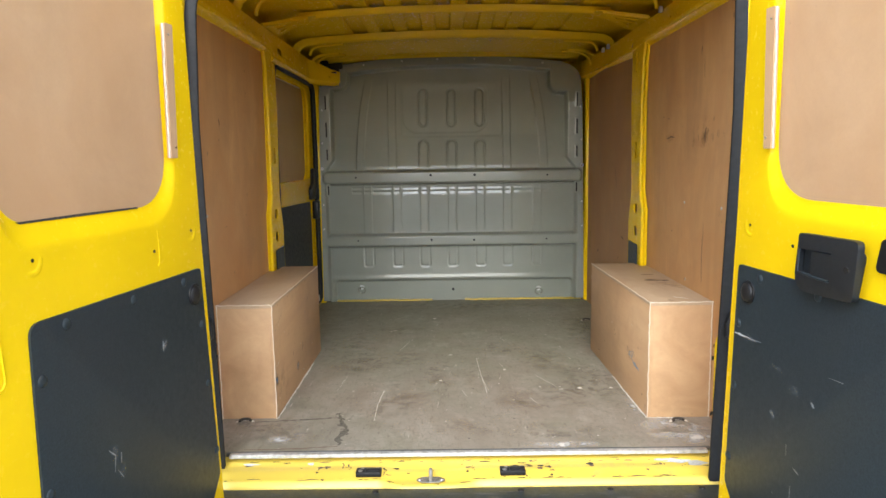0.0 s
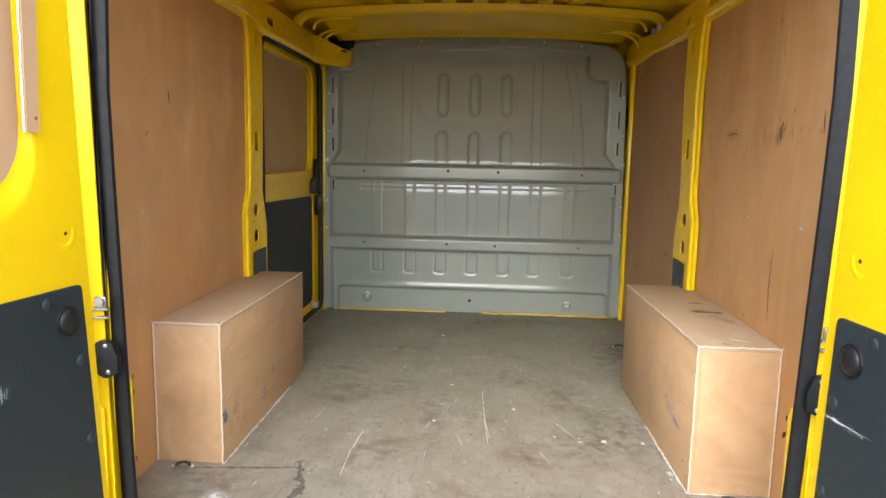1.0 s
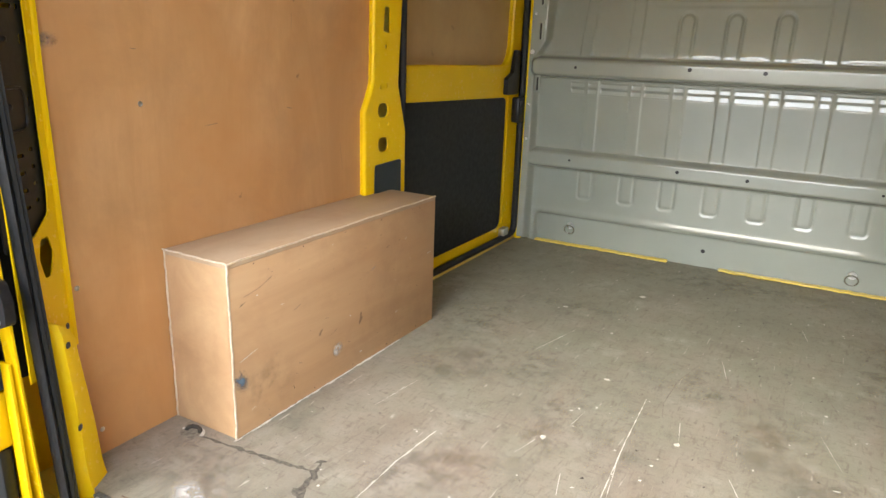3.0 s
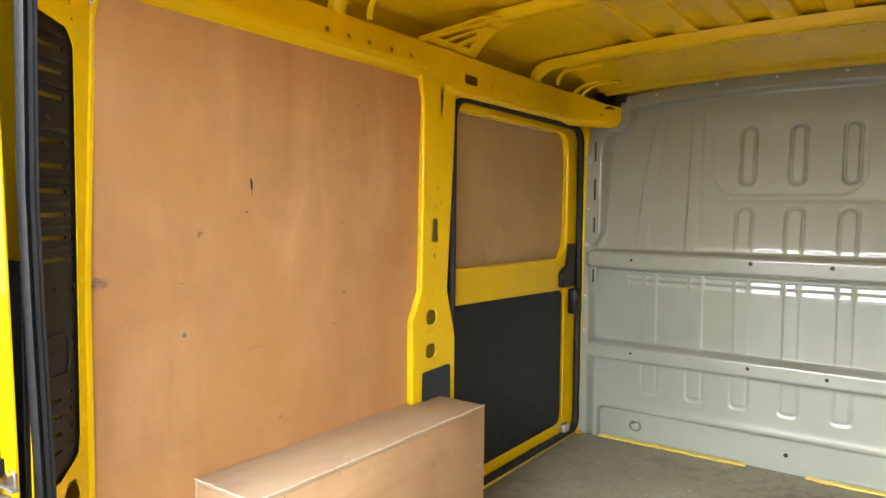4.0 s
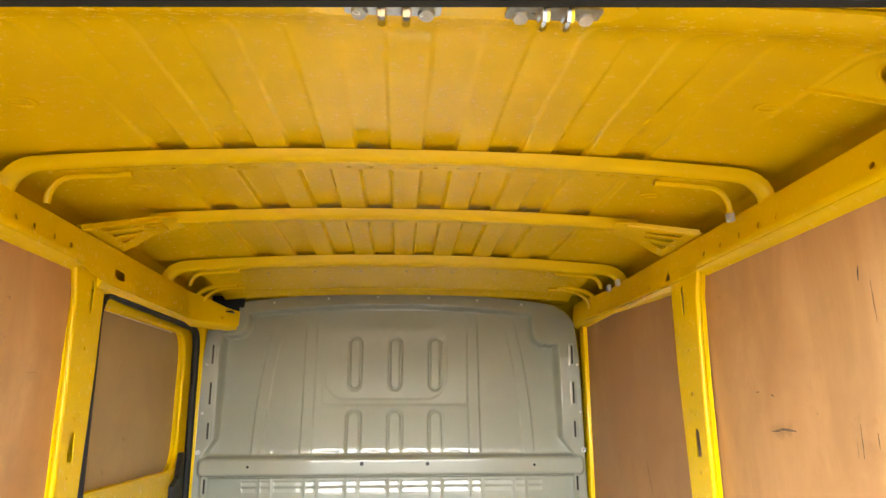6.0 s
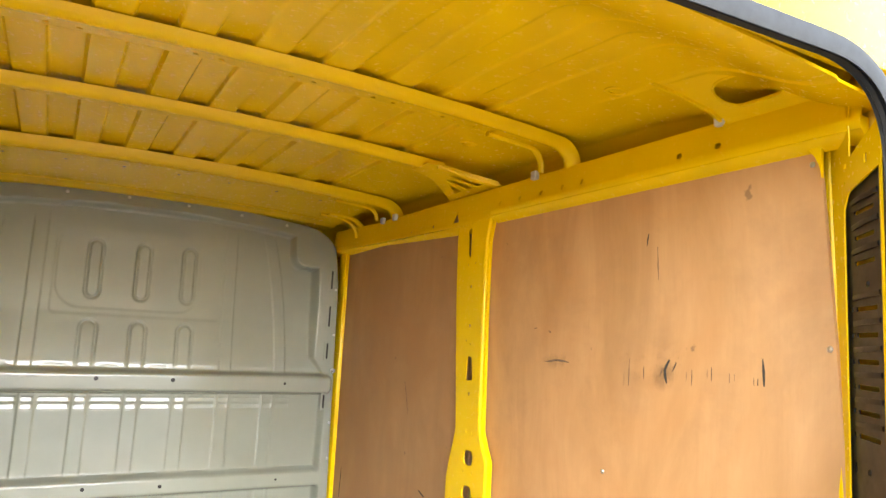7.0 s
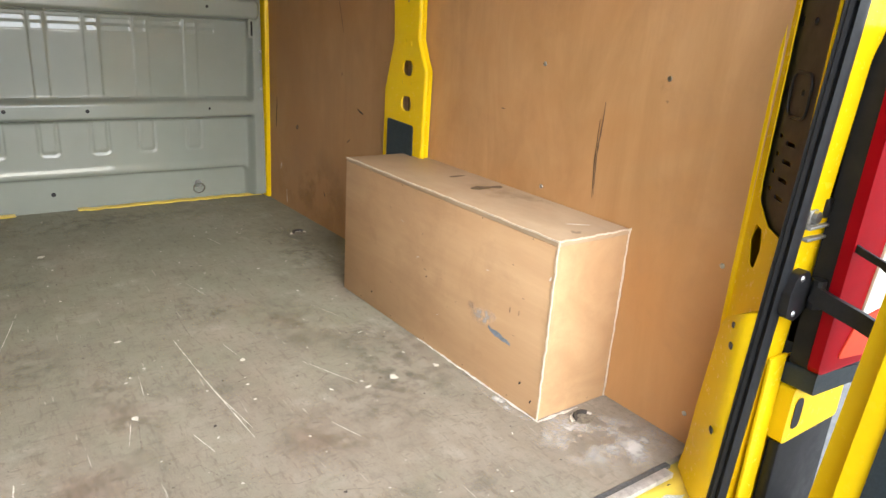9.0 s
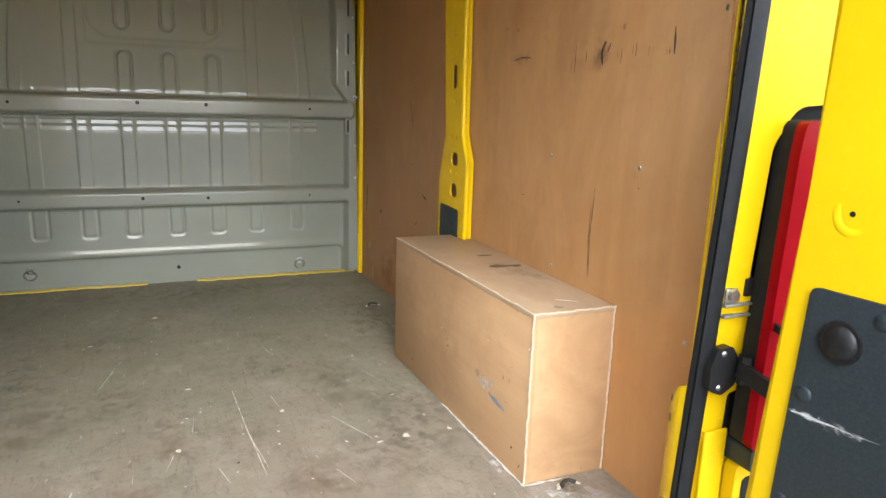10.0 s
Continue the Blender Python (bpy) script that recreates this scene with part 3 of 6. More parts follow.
# ---- wheel arch boxes ----
def wheel_box(side, x_in, x_out, y0, y1, top, label, skew=0.0):
    """skew: how far the inner face runs towards the middle at its front end."""
    w = 0.012
    t = thing("wheel_arch_box", ((x_in + x_out) / 2, (y0 + y1) / 2, 0.0), label, "wheel arch box", "plywood wheel arch boxes")
    lo, hi = min(x_in, x_out), max(x_in, x_out)
    bm = bmesh.new()
    box(bm, lo, hi, y0, y1, top - w, top, 0.0015)
    part("top_panel", bm, PLY_TOP, t, "dusty box top")
    bm = bmesh.new()
    a, b = sorted((x_in, x_in - side * -w))
    box(bm, a, b, y0, y1, 0.0, top - w, 0.0015)
    part("side_panel", bm, PLY_BOX, t)
    for ya, yb in ((y0, y0 + w), (y1 - w, y1)):
        bm = bmesh.new()
        box(bm, lo + (w if side > 0 else 0.0), hi - (0.0 if side > 0 else w), ya + 0.0008, yb - 0.0008, 0.0, top - w, 0.001)
        part("end_panel", bm, PLY_BOX, t)
    # pale raw edges where the boards meet
    rnd = random.Random(3 + side)
    runs = [((x_in, y0, top), (x_in, y1, top)), ((x_in, y0, top), (x_out, y0, top)), ((x_in, y0, 0.0), (x_in, y0, top)), ((x_out - side * 0.004, y0, 0.0), (x_out - side * 0.004, y0, top))]
    for p, q in runs:
        bm = bmesh.new()
        k = 24
        p, q = Vector(p), Vector(q)
        path = [p.lerp(q, i / k) + Vector([rnd.uniform(-0.0012, 0.0012) for _ in range(3)]) for i in range(k + 1)]
        sweep(bm, path, [(0.0024 * math.cos(a), 0.0024 * math.sin(a)) for a in (0.8, 2.4, 3.9, 5.5)], up=(0.1, 0.2, 1) if abs((q - p).z) < 0.1 else (1, 0.1, 0))
        part("raw_edge", bm, EDGE, t, "pale raw board edge")
    for ob in t.children if skew else ():
        for v in ob.data.vertices:
            gx, gy = v.co.x + t.location.x, v.co.y + t.location.y
            v.co.x -= side * skew * (gy - y0) / (y1 - y0) * max(0.0, 1 - abs(gx - x_in) / abs(x_out - x_in))
    return t


wheel_box(-1, -0.698, -0.905, 0.312, 1.210, 0.434, "tan plywood wheel arch box with dark nicks and a blue smear")
wheel_box(1, 0.677, 0.905, 0.276, 1.182, 0.432, "tan plywood wheel arch box with a dark stain on top", 0.020)


# ---- side pillars, roof rails and bows ----
def fillet(bm, put, corner, du, dv, n=8):
    """A thin web that rounds an inner corner: from corner, du and dv are the reach along both edges."""
    u, v = corner
    rim = [(u + du * (1 - math.sin(k / n * math.pi / 2)), v + dv * (1 - math.cos(k / n * math.pi / 2))) for k in range(n + 1)]
    plate(bm, [corner, *rim], [], 0.010, put)


def side_pillar(side):
    t = thing("side_pillar", (side * 0.9, 1.17, 0.0), "yellow pressed-steel side pillar with oval holes", "pillar", "side pillars")
    wide = 0.030 if side > 0 else 0.022
    outline = [(1.060, 0.0), (1.060, 0.70), (1.080, 0.735), (1.106, 0.79), (1.114, 1.20), (1.122, 1.40), (1.095, 1.50), (1.29, 1.50), (1.262 + wide, 1.42), (1.240 + wide, 1.20), (1.233, 0.78), (1.257, 0.70), (1.280, 0.62), (1.280, 0.0)]
    outline = rounded(outline, [0, 0.03, 0.05, 0.05, 0.1, 0.1, 0, 0, 0.06, 0.1, 0.06, 0.1, 0.05, 0], 4)
    shift = 0.035 if side > 0 else 0.018
    face = 0.868 if side > 0 else 0.880
    slots = [rrect(1.152, 0.700, 0.058, 0.048, 0.022), rrect(1.152, 0.590, 0.058, 0.048, 0.022)]
    slots += [rounded([(1.148, 0.945), (1.188, 0.94), (1.184, 1.02), (1.158, 1.02)], 0.010)]
    slots += [rounded([(1.20, 1.345), (1.215, 1.36), (1.225, 1.44), (1.205, 1.455)], 0.008)]
    slots += [rrect(u, v, w, h, 0.003, 2) for u, v, w, h in ((1.165, 0.90, 0.010, 0.012), (1.135, 0.775, 0.005, 0.016), (1.17, 0.78, 0.005, 0.016), (1.13, 0.655, 0.006, 0.01), (1.18, 0.655, 0.006, 0.01), (1.17, 1.06, 0.007, 0.009), (1.195, 1.07, 0.007, 0.009))]
    slots += [ngon(1.18, 1.12, 0.007, 8), ngon(1.185, 1.25, 0.006, 8), ngon(1.17, 1.33, 0.004, 6), ngon(1.215, 1.325, 0.004, 6)]

    def lay(u, v, w):
        return (side * (face + w + 0.010 * max(0.0, (v - 1.2) / 0.3)), u + shift, v)

    bm = bmesh.new()
    plate(bm, outline, slots, 0.003, lay)
    part("face", bm, YELLOW, t)
    bm = bmesh.new()
    sweep(bm, [lay(u, v, 0.009) for u, v in outline], [(0.0095 * math.cos(a), 0.0095 * math.sin(a)) for a in np.linspace(0, 2 * math.pi, 13)[:-1]], True, up=(1, 0, 0))
    part("rolled_edge", bm, YELLOW, t)
    bm = bmesh.new()
    for (u0, v0), (u1, v1) in zip(outline, outline[1:]):
        bm.faces.new([bm.verts.new(lay(u, v, w)) for u, v, w in ((u0, v0, 0.008), (u1, v1, 0.008), (u1, v1, 0.032), (u0, v0, 0.032))])
    part("return_flange", bm, YELLOW, t)
    # rounded webs where the pillar meets the roof rail
    bm = bmesh.new()
    fillet(bm, lambda u, v, w: (side * (face + 0.014 + w), u + shift, v), (1.125, 1.484), -0.055, -0.062)
    part("corner_web", bm, YELLOW, t)
    if side > 0:
        bm = bmesh.new()
        fillet(bm, lambda u, v, w: (side * (face + 0.014 + w), u + shift, v), (1.282, 1.462), 0.045, -0.045)
        part("corner_web", bm, YELLOW, t)
    bm = bmesh.new()
    box(bm, *sorted((side * 0.930, side * 0.935)), 1.07, 1.33, 0.0, 1.5)
    part("backing", bm, YELLOW_WORN, t, "dull inner skin seen through the pillar holes")
    for u, v, w, h, r in ((1.152, 0.700, 0.058, 0.048, 0.022), (1.152, 0.590, 0.058, 0.048, 0.022)):
        bm = bmesh.new()
        sweep(bm, [lay(a, b, 0.003) for a, b in rrect(u, v, w + 0.004, h + 0.004, r, 6)], [(0.0035 * math.cos(a), 0.0035 * math.sin(a)) for a in np.linspace(0, 2 * math.pi, 9)[:-1]], True, up=(1, 0, 0))
        part("hole_lip", bm, YELLOW, t)
    bm = bmesh.new()
    plate(bm, rounded([(1.095, 0.30), (1.25, 0.30), (1.25, 0.532), (1.10, 0.527)], 0.012), [], 0.004, lambda u, v, w: (side * (face - 0.007 + w), u + shift, v))
    part("lower_cover", bm, TRIM, t, "dark trim cover at the foot of the pillar")
    return t


for side in (-1, 1):
    side_pillar(side)


def roof_rail(side):
    t = thing("roof_rail", (side * 0.9, 0.1, 1.5), "yellow pressed-steel roof rail with fixing holes", "roof rail", "roof rails")
    end = 2.40 if side < 0 else 2.44
    low = 1.430 if side < 0 else 1.446

    def inward(y):
        return 0.150 * float(step(y, 2.10, 2.41)) if side < 0 else 0.045 * float(step(y, 1.9, 2.44))

    def put(u, v, w):
        return (side * (0.878 + w + 0.10 * (v - 1.50) - inward(u)), u, v)

    ys = np.linspace(1.28, end, 24)
    outline = [(-0.05, 1.488), (1.07, 1.480), (1.28, low + 0.018), *[(y, low + 0.018) for y in ys[1:]], *[(y, (1.574 - 0.006 * y) - (0.045 * float(step(y, 2.15, 2.35)) if side < 0 else 0.0)) for y in ys[::-1]], (-0.05, 1.580)]
    along = (0.306, 0.401, 0.704, 0.783, 0.866, 0.963, 1.054) if side < 0 else (0.255, 0.360, 0.693, 0.774, 0.870, 0.976, 1.080)
    holes = [rrect(u, 1.525 - 0.010 * u, 0.016, 0.013, 0.005, 3) for u in along]
    holes += [rrect(1.385, 1.492, 0.085, 0.032, 0.012, 3)] if side < 0 else [rounded([(1.33, 1.475), (1.375, 1.482), (1.352, 1.525)], 0.004)]
    holes += [rrect(u, v, 0.012, 0.018, 0.005, 3) for u, v in ((1.52, 1.485), (1.70, 1.481), (2.00, 1.476), (2.28, 1.470))] + [ngon(u, 1.482, 0.004, 6) for u in (1.46, 1.60, 1.80, 1.86, 2.10)]
    bm = bmesh.new()
    plate(bm, outline, holes, 0.003, put)
    part("face", bm, YELLOW, t)
    # rolled lower edge that runs back to the lining
    sec = [(0.032, -0.022), (0.020, -0.017), (0.008, -0.010), (0.000, 0.000), (-0.004, 0.012), (-0.002, 0.022), (0.030, 0.022)]
    for y0, y1, z0, z1 in ((-0.05, 1.13, 1.490, 1.480), (1.25, end, low + 0.014, low + 0.014)):
        bm = bmesh.new()
        sweep(bm, [(side * (0.877 - inward(y)), y, z0 + (z1 - z0) * (y - y0) / (y1 - y0)) for y in np.linspace(y0, y1, 24)], [(a * side, b) for a, b in sec])
        part("lower_lip", bm, YELLOW, t)
    bm = bmesh.new()
    sweep(bm, [(side * 0.886, y, 1.577 - 0.0065 * y) for y in np.linspace(-0.05, 2.30, 20)], [(a * side, b) for a, b in ((0.0, -0.006), (0.0, 0.002), (0.05, 0.012), (0.05, 0.004))])
    part("upper_flange", bm, YELLOW, t)
    # rounded web at the rear corner of the lining
    y0 = 0.100 if side < 0 else 0.034
    bm = bmesh.new()
    fillet(bm, lambda u, v, w: (side * (0.893 + w), u, v), (y0, 1.490), 0.070, -0.075)
    part("corner_web", bm, YELLOW, t)
    if side < 0:
        bm = bmesh.new()
        box(bm, -0.86, -0.738, 2.392, 2.402, 1.430, 1.512, 0.003)
        part("end_cap", bm, YELLOW, t)
        # thin black sheet paints in the shade of the pocket
        bm = bmesh.new()
        box(bm, -0.845, -0.745, 2.30, 2.395, 1.500, 1.507)
        part("end_pocket", bm, BLACK, t, "black sheet standing for the shaded pocket at the rail end")
        bm = bmesh.new()
        box(bm, -0.865, -0.715, 2.400, 2.412, 1.418, 1.59, 0.004)
        part("end_seal", bm, RUBBER, t, "black rubber strip at the rail end")
    else:
        for y in (0.245, 0.90, 1.86, 1.98):
            bm = bmesh.new()
            box(bm, 0.868, 0.884, y - 0.012, y + 0.012, 1.566 - 0.0065 * y, 1.592 - 0.0065 * y, 0.003)
            part("clip", bm, SEALANT, t, "white plastic clip on the rail edge")
    return t


for side in (-1, 1):
    roof_rail(side)


def bow_height(x):
    """Underside of a roof bow, crowned across the van."""
    return 1.650 - 0.030 * (abs(x) / 0.8) ** 2.2


def bow_path(y, drop, reach, bend, foot):
    """Along the bow, its ends turning down to the rails."""
    straight = reach - bend
    xs = [x for x in np.linspace(-straight, straight, 41)]
    path = [(x, y, bow_height(x) - drop) for x in xs]
    top = bow_height(straight) - drop
    arc = [(straight + bend * math.sin(a), y + 0.02 * (1 - math.cos(a)), top - (top - foot) * (1 - math.cos(a))) for a in np.linspace(0.2, math.pi / 2, 8)]
    return [(-x, v, z) for x, v, z in reversed(arc)] + path + arc


def roof_bow(rear, drop, label, holes, split=False):
    """rear: where its rear wall meets the roof skin."""
    t = thing("roof_bow", (0.0, rear + 0.03, 1.6), label, "roof bow", "roof bows")
    half = 0.024
    y = rear + half + 0.006
    up = 0.023 + drop * 0.95
    tube = [(up, -half - 0.006), (0.010, -half), (0.002, -half + 0.008), (-0.002, 0.0), (0.001, half - 0.010), (0.008, half), (0.013, half + 0.006), (up, half + 0.006)]
    bm = bmesh.new()
    if split:
        path = [(x, y, bow_height(x) - drop) for x in np.linspace(-0.735, 0.735, 41)]
    else:
        path = bow_path(y, drop, 0.888, 0.075, 1.556)
    sweep(bm, path, tube, up=(0, 1, 0))
    part("tube", bm, YELLOW, t)
    # shelf in front of the tube, with small holes through it
    a, b = y + half - 0.002, y + half + 0.062
    xs = np.linspace(-0.66, 0.66, 34)
    outline = [(x, a) for x in xs] + [(x, b) for x in xs[::-1]]
    cuts = [rrect(x, y + half + 0.042, w, 0.010, 0.003, 2) for x, w in holes]
    bm = bmesh.new()
    plate(bm, outline, cuts, 0.0015, lambda u, v, w: (u, v, bow_height(u) - drop + 0.010 + 0.004 * (v - a) / 0.06 + w))
    part("shelf", bm, YELLOW, t)
    bm = bmesh.new()
    sweep(bm, [(x, b + 0.006, bow_height(x) - drop + 0.020) for x in xs], [(0.0, -0.004), (-0.003, 0.004), (0.0, 0.004), (0.003, -0.004)], up=(0, 1, 0))
    part("shelf_edge", bm, YELLOW, t)
    for s in (-1, 1):
        if split:
            outline = rounded([(0.66, y - 0.055), (0.70, y - 0.09), (0.895, y - 0.13), (0.895, y + 0.20), (0.74, y + 0.06), (0.66, y + 0.055)], [0, 0.02, 0, 0, 0.05, 0])
            cuts = [rounded([(0.76, y - 0.045), (0.86, y - 0.075), (0.86, y - 0.035), (0.76, y - 0.02)], 0.006), rounded([(0.76, y + 0.0), (0.86, y - 0.01), (0.86, y + 0.03), (0.78, y + 0.025)], 0.006), rounded([(0.80, y + 0.05), (0.86, y + 0.06), (0.86, y + 0.11)], 0.005)]
            bm = bmesh.new()
            plate(bm, outline, cuts, 0.004, lambda u, v, w: (s * u, v, bow_height(min(u, 0.70)) - drop + 0.002 - (u - 0.66) * 0.20 + w), 0.0)
            part("end_bracket", bm, YELLOW, t, "yellow slotted bracket joining the bow to the pillar")
            bm = bmesh.new()
            sweep(bm, [(s * x, y - 0.070 - 0.30 * (x - 0.70), bow_height(0.70) - drop - (x - 0.66) * 0.20) for x in np.linspace(0.69, 0.885, 8)], [(0.010, -0.012), (-0.004, -0.006), (-0.006, 0.006), (0.010, 0.012)], up=(0, 1, 0))
            part("bracket_rib", bm, YELLOW, t)
            bm = bmesh.new()
            sweep(bm, [(s * x, y, bow_height(x) - drop - 0.002) for x in (0.700, 0.715, 0.735, 0.750)], [(0.016, -half - 0.012), (0.0, -half - 0.004), (-0.004, 0.0), (0.0, half + 0.004), (0.016, half + 0.012)], up=(0, 1, 0))
            part("end_block", bm, YELLOW, t)
            continue
        # flat end plate with its oblong slot, and the second leg beside the tube
        xs2 = np.linspace(0.65, 0.785, 8)
        outline = [(x, a) for x in xs2] + [(x, a + 0.045) for x in xs2[::-1]]
        bm = bmesh.new()
        plate(bm, outline, [rrect(0.735, a + 0.020, 0.082, 0.018, 0.009, 4)], 0.0015, lambda u, v, w: (s * u, v, bow_height(u) - drop + 0.006 + w))
        part("end_plate", bm, YELLOW, t, "end plate of the bow with an oblong slot")
        leg = [(s * x, a + 0.040, bow_height(x) - drop + 0.002) for x in np.linspace(0.64, 0.775, 5)]
        top = bow_height(0.775) - drop + 0.002
        leg += [(s * (0.775 + 0.060 * math.sin(q)), a + 0.040 + 0.012 * (1 - math.cos(q)), top - (top - 1.560) * (1 - math.cos(q))) for q in np.linspace(0.25, math.pi / 2, 7)]
        bm = bmesh.new()
        sweep(bm, leg, [(0.008 * math.cos(q), 0.010 * math.sin(q)) for q in np.linspace(0, 2 * math.pi, 9)[:-1]], up=(0, 1, 0))
        part("leg", bm, YELLOW, t)
    return t


HOLES_REAR = [(-0.61, 0.016), (-0.545, 0.010), (-0.52, 0.022), (-0.41, 0.012), (-0.35, 0.012), (-0.125, 0.012), (-0.07, 0.012), (0.09, 0.012), (0.145, 0.012), (0.30, 0.012), (0.355, 0.012), (0.50, 0.012), (0.535, 0.012), (0.60, 0.012)]
HOLES_MID = [(-0.60, 0.010), (-0.45, 0.036), (-0.33, 0.010), (-0.22, 0.036), (0.0, 0.010), (0.215, 0.036), (0.33, 0.010), (0.45, 0.036), (0.60, 0.010)]
HOLES_FRONT = [(-0.55, 0.010), (-0.30, 0.014), (-0.05, 0.010), (0.20, 0.014), (0.45, 0.010), (0.58, 0.012)]
roof_bow(0.715, 0.000, "yellow pressed-steel roof bow with fixing holes", HOLES_REAR)
roof_bow(1.206, 0.004, "yellow roof bow ending in slotted pillar brackets", HOLES_MID, True)
roof_bow(1.855, 0.014, "yellow pressed-steel roof bow near the bulkhead", HOLES_FRONT)
# pressed dimples in the roof skin
roof_skin = bpy.data.objects["ceiling"]
for x, y in ((-0.72, 0.46), (0.72, 0.40), (-0.70, 1.00), (0.70, 1.00)):
    z = float(roof_height(x, y))
    bm = bmesh.new()
    sweep(bm, [(x + 0.026 * math.cos(a), y + 0.018 * math.sin(a), z - 0.0005) for a in np.linspace(0, 2 * math.pi, 25)[:-1]], [(0.006 * math.cos(a), 0.0030 * math.sin(a)) for a in np.linspace(0, 2 * math.pi, 9)[:-1]], True)
    part("dimple", bm, YELLOW, roof_skin)
bm = bmesh.new()
gx, gy = np.meshgrid(np.linspace(-0.80, 0.80, 60), np.linspace(1.93, 2.50, 40))
gz = 1.640 - 0.030 * np.abs(gx / 0.8) ** 2.2 - 0.042 * step(gy, 1.95, 2.52) - 0.006 * np.exp(-((gy - 2.38) / 0.018) ** 2)
sheet(bm, np.stack([gx, gy, gz], -1), (0, 0, 0.004))
roof_header = thing("roof_header", (0, 2.3, 1.6), "yellow sheet steel header above the bulkhead", "header panel")
part("panel", bm, YELLOW, roof_header)
bm = bmesh.new()
sweep(bm, [(x, 2.300, 1.640 - 0.030 * abs(x / 0.8) ** 2.2 - 0.042 * float(step(2.300, 1.95, 2.52)) - 0.0005) for x in np.linspace(-0.72, 0.72, 40)], [(0.010 * math.cos(a), 0.0035 * math.sin(a)) for a in np.linspace(0, 2 * math.pi, 9)[:-1]])
part("swage", bm, YELLOW, roof_header)
# black discs on the unbroken header, painting the shade of holes
for k in range(7):
    x = (k - 3) * 0.19 + 0.03
    bm = bmesh.new()
    z = 1.640 - 0.030 * abs(x / 0.8) ** 2.2 - 0.042 * float(step(2.02, 1.95, 2.52))
    cylinder(bm, (x, 2.02, z + 0.002), (x, 2.02, z - 0.0008), 0.005, 8)
    part("fixing_hole", bm, BLACK, roof_header, "black patch standing for a shaded fixing hole")


# curved stays of the front header, at the rails
def bow_leg(parent, side, y, z_top, reach, lead):
    for k, (inset, r) in enumerate(((0.0, 0.010), (0.055, 0.007))):
        path = []
        for i in range(9):
            a = math.pi / 2 * i / 8
            path.append((side * (0.70 + (reach - 0.10) * math.sin(a) - inset * 0.6), y + lead * (1 - math.cos(a)) * (1 - k * 0.35) + inset * 0.3, z_top - 0.085 * (1 - math.cos(a)) ** 1.4 - 0.006 * k))
        bm = bmesh.new()
        sweep(bm, path, [(r * 1.5 * math.cos(a), r * math.sin(a)) for a in np.linspace(0, 2 * math.pi, 9)[:-1]])
        part("leg", bm, YELLOW, parent)


for side in (-1, 1):
    t = thing("header_stay", (side * 0.8, 2.2, 1.58), "curved yellow stay between roof rail and header", "stay", "header stays")
    bow_leg(t, side, 2.18, 1.60, 0.285, 0.02)

# ---- sliding side door, closed, seen from inside ----
door = thing("sliding_door", (-0.94, 1.84, 0.05), "yellow sliding door with boarded window and dark lower trim, shut", "door")
bm = bmesh.new()
window_hole = rounded([(1.335, 0.825), (2.268, 0.818), (2.282, 1.408), (1.345, 1.405)], [0.03, 0.13, 0.12, 0.05], 8)
plate(bm, [(1.27, 0.02), (2.40, 0.02), (2.40, 1.46), (1.27, 1.46)], [window_hole], 0.035, lambda u, v, w: (-0.925 - w, u, v))
part("inner_frame", bm, YELLOW, door)
bm = bmesh.new()
plate(bm, rounded([(1.30, 0.79), (2.32, 0.79), (2.32, 1.43), (1.30, 1.43)], 0.03), [], 0.008, lambda u, v, w: (-0.961 - w, u, v))
part("window_board", bm, PLY_SLIDE, door, "plywood board over the door window")
bm = bmesh.new()
plate(bm, rounded([(1.31, 0.085), (2.20, 0.085), (2.20, 0.692), (1.31, 0.712)], [0.02, 0.05, 0.03, 0.02]), [], 0.005, lambda u, v, w: (-0.919 - w, u, v), 0.002)
part("lower_trim", bm, BLACK_BOARD, door, "dark grey lower trim board")
seal_loop = rounded([(1.315, 0.03), (2.345, 0.03), (2.345, 1.425), (1.315, 1.435)], [0.05, 0.05, 0.09, 0.10], 8)
bm = bmesh.new()
sweep(bm, [(-0.905, u, v) for u, v in seal_loop], [(0.014 * math.cos(a), 0.016 * math.sin(a)) for a in np.linspace(0, 2 * math.pi, 11)[:-1]], True, up=(1, 0, 0))
part("door_seal", bm, RUBBER, door, "black rubber door seal")
bm = bmesh.new()
sweep(bm, [(-0.936, u, v) for u, v in window_hole], [(0.016 * math.cos(a), 0.012 * math.sin(a)) for a in np.linspace(0, 2 * math.pi, 9)[:-1]], True, up=(1, 0, 0))
part("window_swage", bm, YELLOW, door)
bm = bmesh.new()
plate(bm, rounded([(2.175, 0.705), (2.30, 0.705), (2.30, 0.90), (2.262, 0.90), (2.235, 0.80), (2.175, 0.775)], 0.012), [], 0.02, lambda u, v, w: (-0.903 - w, u, v), 0.003)
part("roller_cover", bm, BLACK, door, "black plastic roller cover")
bm = bmesh.new()
box(bm, -0.925, -0.885, 2.275, 2.345, 0.575, 0.690, 0.008)
lock = part("lock", bm, BLACK, door, "black plastic door lock")
bm = bmesh.new()
box(bm, -0.888, -0.879, 2.285, 2.31, 0.640, 0.672, 0.003)
part("lock_button", bm, BLACK, lock)
bm = bmesh.new()
plate(bm, [(2.222, 0.10), (2.232, 0.10), (2.232, 0.70), (2.222, 0.70)], [], 0.004, lambda u, v, w: (-0.916 - w, u, v), 0.001)
part("edge_rib", bm, YELLOW, door)
bm = bmesh.new()
box(bm, -0.925, -0.895, 2.205, 2.265, 0.028, 0.075, 0.005)
part("lower_roller", bm, STEEL, door, "dull steel lower roller bracket")
bm = bmesh.new()
